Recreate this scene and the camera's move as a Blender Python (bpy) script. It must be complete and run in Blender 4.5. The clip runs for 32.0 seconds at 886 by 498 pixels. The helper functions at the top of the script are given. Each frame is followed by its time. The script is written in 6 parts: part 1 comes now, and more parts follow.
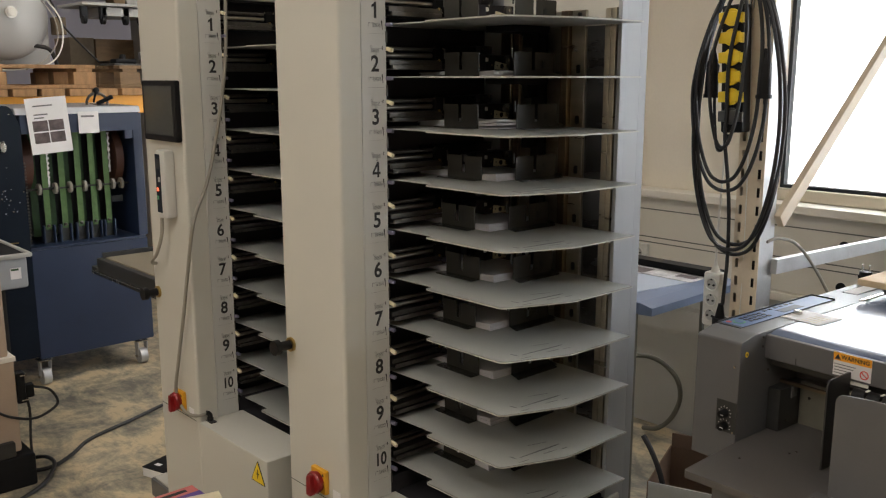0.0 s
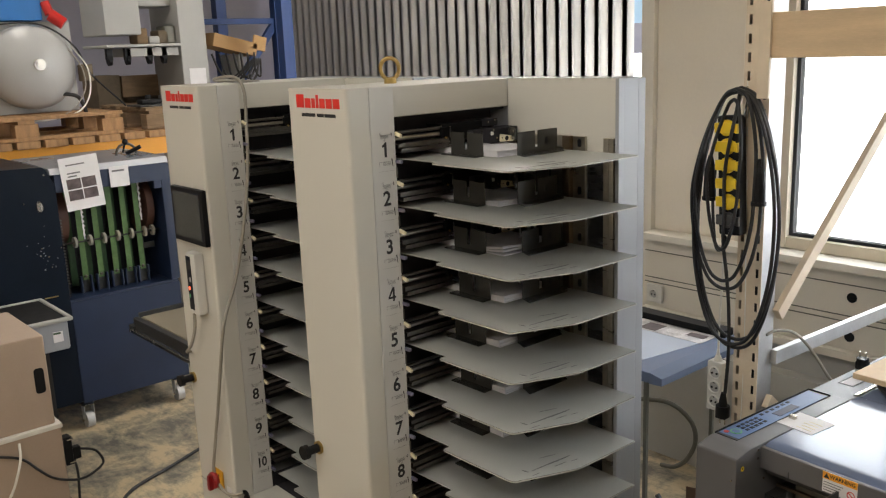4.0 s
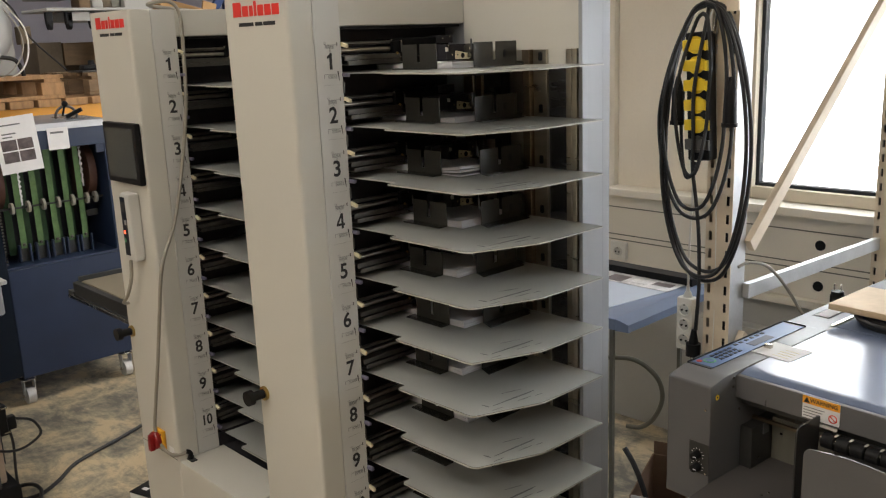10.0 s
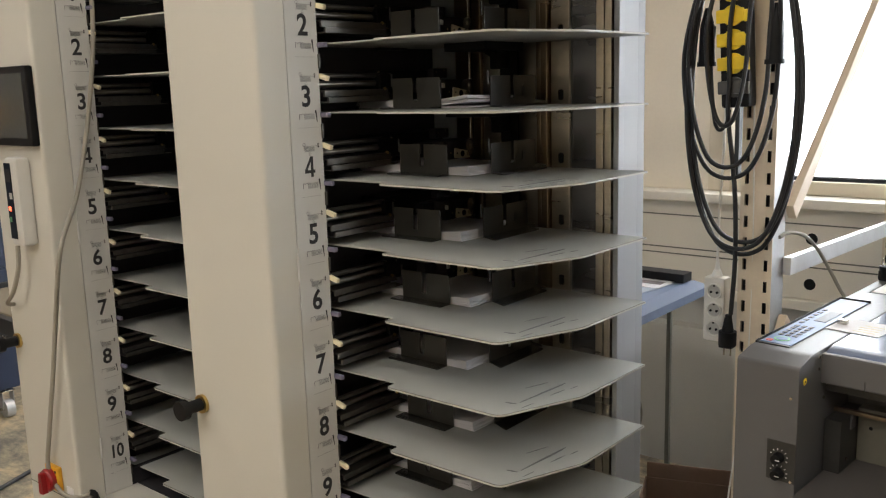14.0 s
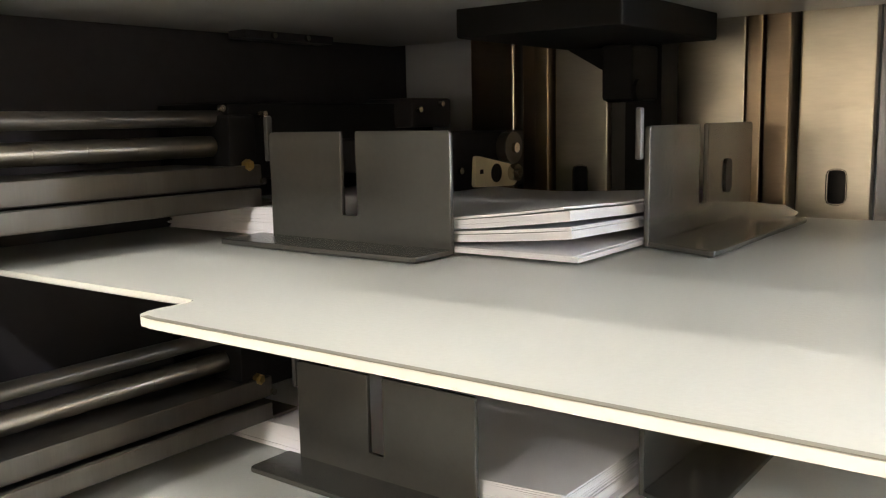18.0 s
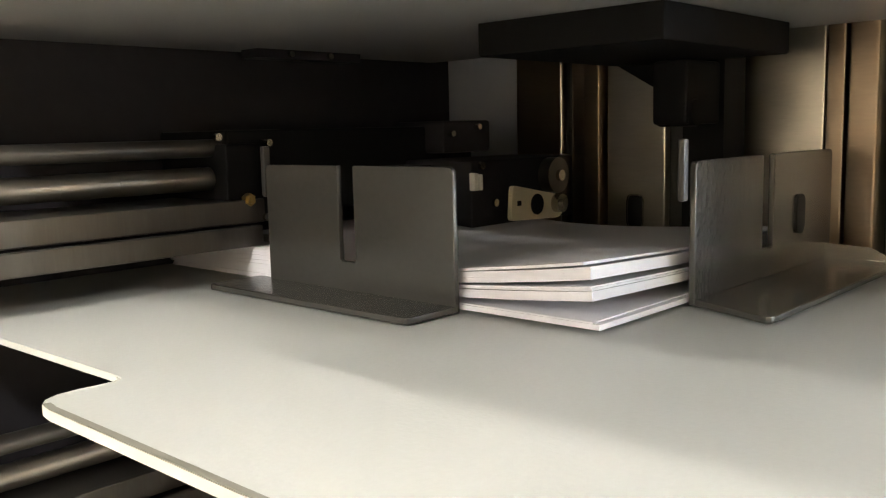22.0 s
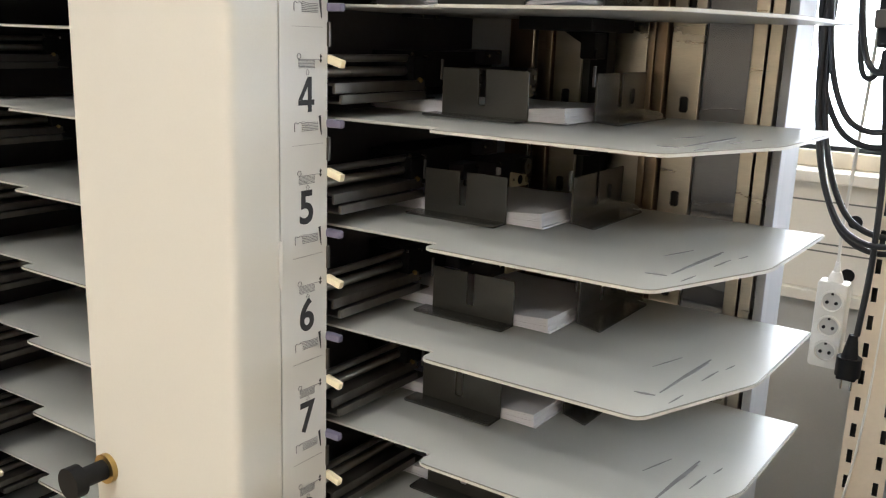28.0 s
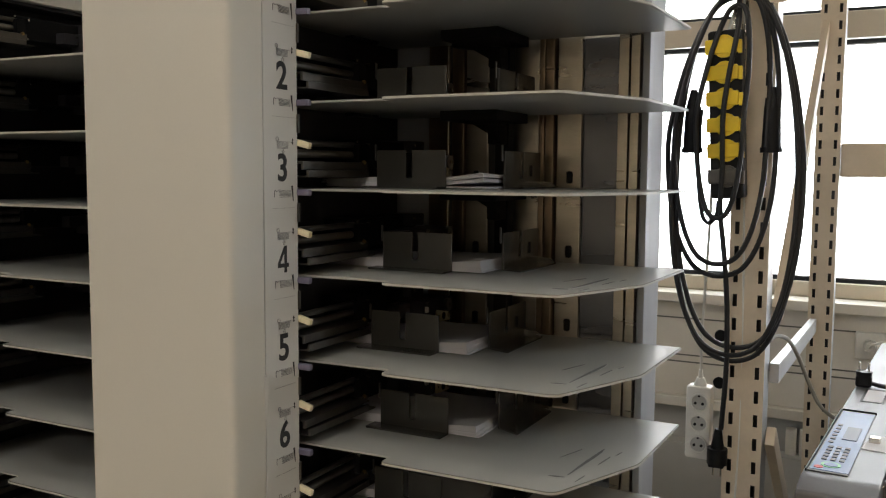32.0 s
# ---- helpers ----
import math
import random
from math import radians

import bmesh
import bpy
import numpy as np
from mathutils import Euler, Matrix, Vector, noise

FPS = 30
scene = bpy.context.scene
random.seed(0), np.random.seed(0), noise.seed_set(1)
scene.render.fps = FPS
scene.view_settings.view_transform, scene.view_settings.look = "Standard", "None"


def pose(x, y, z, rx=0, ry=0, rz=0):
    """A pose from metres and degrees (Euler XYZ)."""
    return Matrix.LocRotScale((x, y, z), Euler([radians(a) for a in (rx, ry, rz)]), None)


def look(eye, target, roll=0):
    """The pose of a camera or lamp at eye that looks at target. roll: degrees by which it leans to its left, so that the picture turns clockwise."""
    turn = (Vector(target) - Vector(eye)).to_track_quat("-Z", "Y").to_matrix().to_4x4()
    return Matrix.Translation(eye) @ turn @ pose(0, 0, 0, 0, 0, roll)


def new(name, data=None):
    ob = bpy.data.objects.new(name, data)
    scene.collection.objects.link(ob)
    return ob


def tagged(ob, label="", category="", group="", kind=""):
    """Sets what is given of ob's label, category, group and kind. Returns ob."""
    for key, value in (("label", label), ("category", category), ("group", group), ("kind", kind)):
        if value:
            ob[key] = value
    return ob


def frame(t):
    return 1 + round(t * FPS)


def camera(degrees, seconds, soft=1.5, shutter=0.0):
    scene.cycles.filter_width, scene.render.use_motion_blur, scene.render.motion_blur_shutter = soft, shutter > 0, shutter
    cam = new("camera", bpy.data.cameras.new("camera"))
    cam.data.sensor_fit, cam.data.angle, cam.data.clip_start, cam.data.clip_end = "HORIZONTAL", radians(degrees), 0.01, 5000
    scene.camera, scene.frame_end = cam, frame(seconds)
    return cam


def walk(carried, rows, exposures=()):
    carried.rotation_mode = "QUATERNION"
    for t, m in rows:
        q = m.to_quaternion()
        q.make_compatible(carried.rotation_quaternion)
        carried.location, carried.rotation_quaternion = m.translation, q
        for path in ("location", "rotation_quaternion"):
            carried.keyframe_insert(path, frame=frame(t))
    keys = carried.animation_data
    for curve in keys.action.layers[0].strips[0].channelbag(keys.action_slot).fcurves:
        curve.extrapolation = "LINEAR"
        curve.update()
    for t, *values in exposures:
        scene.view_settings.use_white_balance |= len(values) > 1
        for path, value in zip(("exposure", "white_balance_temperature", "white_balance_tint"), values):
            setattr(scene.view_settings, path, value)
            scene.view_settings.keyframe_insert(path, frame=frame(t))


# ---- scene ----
cam = camera(53.28, 32.0, soft=1.2)
PATH = [
    (0.0, 1.6840, -1.2121, 1.6057, 78.978, 0.022, 47.467),
    (0.5, 1.6860, -1.2006, 1.7167, 75.856, 0.522, 48.143),
    (1.0, 1.7036, -1.1996, 1.8074, 74.538, 0.142, 49.273),
    (1.5, 1.7258, -1.2017, 1.8890, 75.063, 0.978, 49.348),
    (2.0, 1.7481, -1.1998, 1.9530, 75.286, 2.230, 48.952),
    (2.5, 1.7575, -1.2031, 1.9870, 77.130, 2.645, 48.349),
    (4.5, 1.7642, -1.2243, 2.0058, 77.056, 1.957, 48.874),
    (5.0, 1.7606, -1.2247, 2.0043, 77.153, 1.815, 48.492),
    (5.5, 1.7556, -1.2271, 2.0023, 76.956, 1.742, 48.113),
    (6.0, 1.7513, -1.2271, 1.9940, 76.546, 1.729, 47.749),
    (6.5, 1.7395, -1.2188, 1.9796, 76.309, 1.739, 47.035),
    (7.0, 1.7310, -1.2053, 1.9564, 76.651, 2.099, 46.480),
    (7.5, 1.7211, -1.1854, 1.9307, 76.554, 2.938, 46.852),
    (8.0, 1.7153, -1.1752, 1.9036, 76.424, 3.359, 47.550),
    (8.5, 1.7114, -1.1656, 1.8781, 76.417, 3.128, 47.562),
    (9.0, 1.7072, -1.1542, 1.8533, 76.259, 2.698, 47.136),
    (9.5, 1.6986, -1.1420, 1.8270, 76.329, 2.311, 46.669),
    (10.0, 1.6812, -1.1300, 1.7985, 76.666, 2.227, 46.312),
    (10.5, 1.6680, -1.1188, 1.7706, 77.152, 2.378, 46.160),
    (11.0, 1.6580, -1.1093, 1.7406, 77.381, 2.469, 46.138),
    (11.5, 1.6444, -1.0948, 1.7092, 77.183, 2.526, 46.663),
    (12.0, 1.6262, -1.0767, 1.6727, 77.040, 2.238, 47.638),
    (12.5, 1.5794, -1.0716, 1.6436, 77.730, 1.297, 47.181),
    (13.0, 1.4622, -1.0729, 1.6065, 80.108, 0.487, 44.037),
    (13.5, 1.3484, -1.0519, 1.5575, 80.024, 1.146, 41.120),
    (15.5, 0.7943, -0.5431, 1.4829, 79.081, 2.292, 38.171),
    (16.0, 0.6867, -0.4209, 1.4759, 79.150, 2.576, 37.002),
    (16.5, 0.5964, -0.2595, 1.4885, 80.742, 2.378, 40.414),
    (17.0, 0.5225, -0.1545, 1.5175, 79.9386, 1.7585, 40.6550),
    (17.5, 0.4368, -0.0718, 1.5310, 81.5201, 2.0499, 37.5644),
    (18.0, 0.3939, -0.0179, 1.5445, 81.7044, 1.1486, 36.9632),
    (18.5, 0.3766, 0.0174, 1.5514, 81.714, 1.569, 38.289),
    (19.0, 0.3757, 0.0354, 1.5510, 81.786, 1.303, 40.089),
    (19.5, 0.3805, 0.0416, 1.5543, 81.985, 1.510, 41.343),
    (20.0, 0.3874, 0.0465, 1.5551, 82.203, 1.666, 42.090),
    (20.5, 0.3836, 0.0574, 1.5559, 82.351, 1.509, 42.564),
    (21.0, 0.3844, 0.0560, 1.5554, 82.429, 1.434, 42.729),
    (21.5, 0.3833, 0.0548, 1.5553, 82.457, 1.446, 42.718),
    (22.0, 0.3823, 0.0533, 1.5540, 82.362, 1.400, 42.713),
    (22.5, 0.3776, 0.0552, 1.5541, 82.247, 1.185, 42.617),
    (23.0, 0.3774, 0.0515, 1.5546, 82.329, 1.066, 42.620),
    (23.5, 0.3785, 0.0427, 1.5526, 82.828, 1.186, 42.056),
    (24.0, 0.3756, 0.0155, 1.5500, 82.816, 1.429, 39.807),
    (24.5, 0.3915, -0.0276, 1.5386, 82.675, 0.993, 37.274),
    (25.0, 0.4484, -0.0851, 1.5303, 81.451, 0.028, 38.203),
    (25.5, 0.4868, -0.1734, 1.5117, 78.336, -1.051, 40.311),
    (26.0, 0.5012, -0.2690, 1.5002, 77.445, -1.575, 38.217),
    (26.5, 0.4972, -0.3803, 1.4958, 76.136, -1.083, 33.472),
    (28.5, 0.7220, -0.6343, 1.4409, 77.116, -2.281, 34.934),
    (29.0, 0.7411, -0.6734, 1.4387, 78.820, -1.858, 33.893),
    (29.5, 0.7426, -0.7381, 1.4557, 79.634, -0.972, 31.732),
    (30.0, 0.7372, -0.7992, 1.4726, 80.323, -0.789, 29.583),
    (30.5, 0.7394, -0.8353, 1.4866, 81.708, -0.835, 28.167),
    (31.0, 0.7473, -0.8535, 1.4998, 83.198, -0.551, 27.043),
    (31.5, 0.7560, -0.8639, 1.5072, 84.578, -0.449, 26.912),
    (32.0, 0.7578, -0.8674, 1.5079, 84.998, -0.403, 27.410),
]
EXPO = [(0.0, 0.0, 6500, 10), (2.0, 0.05, 6500, 10), (5.0, 0.1, 6500, 10), (10.0, 0.1, 6500, 10), (12.0, 0.1, 6500, 10), (14.0, 0.4, 6450, 10), (16.0, 0.99, 6150, 10), (17.0, 1.70, 6250, 10), (17.5, 1.95, 6300, 10), (18.0, 2.17, 6350, 10), (24.0, 2.28, 6350, 10), (25.0, 2.24, 6250, 10), (26.0, 1.60, 6050, 10), (28.5, 1.14, 6100, 10), (30.0, 0.90, 6100, 10), (31.0, 0.29, 6400, 10), (32.0, -0.13, 6500, 10)]
walk(cam, [(r[0], pose(*r[1:])) for r in PATH], EXPO)

# ---- world and light ----
world = bpy.data.worlds.new("world")
scene.world = world
world.use_nodes = True
wn = world.node_tree.nodes
sky = wn.new("ShaderNodeTexSky")
sky.sky_type = "NISHITA"
sky.sun_disc = False
sky.sun_elevation, sky.sun_rotation = radians(35), radians(20)
wn["Background"].inputs["Strength"].default_value = 0.12
world.node_tree.links.new(sky.outputs[0], wn["Background"].inputs[0])


def area(name, m, w, h, power, color):
    d = bpy.data.lights.new(name, "AREA")
    d.shape, d.size, d.size_y, d.energy, d.color = "RECTANGLE", w, h, power, color
    ob = new(name, d)
    ob.matrix_world = m
    return ob


WARM, DAY = (1.0, 0.94, 0.875), (0.78, 0.89, 1.0)
FLOOR = -0.04
TUBES = [(-4.2, 0.4, 9), (0.3, -0.92, 5), (-2.3, -0.92, 8), (0.3, -2.1, 15), (0.2, -4.0, 26), (3.0, -1.5, 18), (-2.8, -4.0, 10), (-2.5, 2.9, 32)]
for tx, ty, power in TUBES:
    area("tube_light", pose(tx, ty, 3.36), 1.5, 0.16, power, WARM)
area("window_light", look((0.75, 2.44, 1.6), (0.75, 0.0, 1.3)), 1.5, 0.8, 17, DAY)
area("window_light", look((2.4, 2.44, 1.6), (2.0, 0.0, 1.2)), 1.6, 0.8, 24, DAY)


# ---- materials ----
def mat(name, color, rough=0.5, metal=0.0, var=0.12, scale=6.0, bump=0.0, fine=120.0, spec=0.5, coat=0.0, stretch=None):
    m = bpy.data.materials.new(name)
    m.use_nodes = True
    nt = m.node_tree
    n, l = nt.nodes, nt.links
    b = n["Principled BSDF"]
    b.inputs["Metallic"].default_value = metal
    b.inputs["Specular IOR Level"].default_value = spec
    b.inputs["Coat Weight"].default_value = coat
    tc = n.new("ShaderNodeTexCoord")
    mp = n.new("ShaderNodeMapping")
    if stretch:
        mp.inputs["Scale"].default_value = stretch
    l.new(tc.outputs["Object"], mp.inputs[0])
    big, small = n.new("ShaderNodeTexNoise"), n.new("ShaderNodeTexNoise")
    big.inputs["Scale"].default_value, small.inputs["Scale"].default_value = scale, fine
    big.inputs["Detail"].default_value, small.inputs["Detail"].default_value = 5, 3
    for t in (big, small):
        l.new(mp.outputs[0], t.inputs["Vector"])
    mix = n.new("ShaderNodeMath")
    mix.operation = "MULTIPLY_ADD"
    l.new(small.outputs[0], mix.inputs[0])
    mix.inputs[1].default_value = 0.35
    l.new(big.outputs[0], mix.inputs[2])
    ramp = n.new("ShaderNodeValToRGB")
    lo = [max(0, c * (1 - var)) for c in color]
    hi = [min(1, c * (1 + var)) for c in color]
    ramp.color_ramp.elements[0].position, ramp.color_ramp.elements[1].position = 0.42, 0.95
    ramp.color_ramp.elements[0].color, ramp.color_ramp.elements[1].color = (*lo, 1), (*hi, 1)
    l.new(mix.outputs[0], ramp.inputs[0])
    l.new(ramp.outputs[0], b.inputs["Base Color"])
    rr = n.new("ShaderNodeMapRange")
    rr.inputs["To Min"].default_value, rr.inputs["To Max"].default_value = max(0.02, rough - 0.07), min(1, rough + 0.09)
    l.new(big.outputs[0], rr.inputs["Value"])
    l.new(rr.outputs[0], b.inputs["Roughness"])
    if bump:
        bp = n.new("ShaderNodeBump")
        bp.inputs["Strength"].default_value, bp.inputs["Distance"].default_value = bump, 0.002
        l.new(small.outputs[0], bp.inputs["Height"])
        l.new(bp.outputs[0], b.inputs["Normal"])
    return m


def glow(name, color, strength):
    m = bpy.data.materials.new(name)
    m.use_nodes = True
    b = m.node_tree.nodes["Principled BSDF"]
    b.inputs["Base Color"].default_value = (*color, 1)
    b.inputs["Emission Color"].default_value = (*color, 1)
    b.inputs["Emission Strength"].default_value = strength
    return m


def concrete(name):
    m = mat(name, (0.30, 0.275, 0.225), 0.42, var=0.3, scale=3, bump=0.25, fine=45)
    nt = m.node_tree
    n, l = nt.nodes, nt.links
    b = n["Principled BSDF"]
    tc = n.new("ShaderNodeTexCoord")
    blot = n.new("ShaderNodeTexNoise")
    blot.inputs["Scale"].default_value, blot.inputs["Detail"].default_value, blot.inputs["Distortion"].default_value = 4.0, 13, 0.35
    blot.inputs["Roughness"].default_value = 0.62
    l.new(tc.outputs["Object"], blot.inputs["Vector"])
    ramp = n.new("ShaderNodeValToRGB")
    e = ramp.color_ramp.elements
    e[0].position, e[0].color = 0.41, (0.125, 0.12, 0.105, 1)
    e[1].position, e[1].color = 0.585, (0.66, 0.53, 0.33, 1)
    mid = e.new(0.5)
    mid.color = (0.36, 0.31, 0.22, 1)
    l.new(blot.outputs[0], ramp.inputs[0])
    blot.inputs["Roughness"].default_value = 0.72
    streak = n.new("ShaderNodeTexNoise")
    streak.inputs["Scale"].default_value, streak.inputs["Detail"].default_value, streak.inputs["Roughness"].default_value = 9.0, 12, 0.8
    mp = n.new("ShaderNodeMapping")
    mp.inputs["Scale"].default_value, mp.inputs["Rotation"].default_value = (1.0, 3.2, 1.0), (0, 0, 0.5)
    l.new(tc.outputs["Object"], mp.inputs[0])
    l.new(mp.outputs[0], streak.inputs["Vector"])
    both = n.new("ShaderNodeMath")
    both.operation = "MULTIPLY_ADD"
    l.new(streak.outputs[0], both.inputs[0])
    both.inputs[1].default_value = 0.32
    shift = n.new("ShaderNodeMath")
    shift.operation = "MULTIPLY_ADD"
    l.new(blot.outputs[0], shift.inputs[0])
    shift.inputs[1].default_value, shift.inputs[2].default_value = 0.85, -0.075
    l.new(shift.outputs[0], both.inputs[2])
    l.new(both.outputs[0], ramp.inputs[0])
    mx = n.new("ShaderNodeMix")
    mx.data_type, mx.blend_type = "RGBA", "MIX"
    mx.inputs["Factor"].default_value = 0.85
    old = b.inputs["Base Color"].links[0].from_socket
    l.new(old, mx.inputs["A"])
    l.new(ramp.outputs[0], mx.inputs["B"])
    l.new(mx.outputs["Result"], b.inputs["Base Color"])
    return m


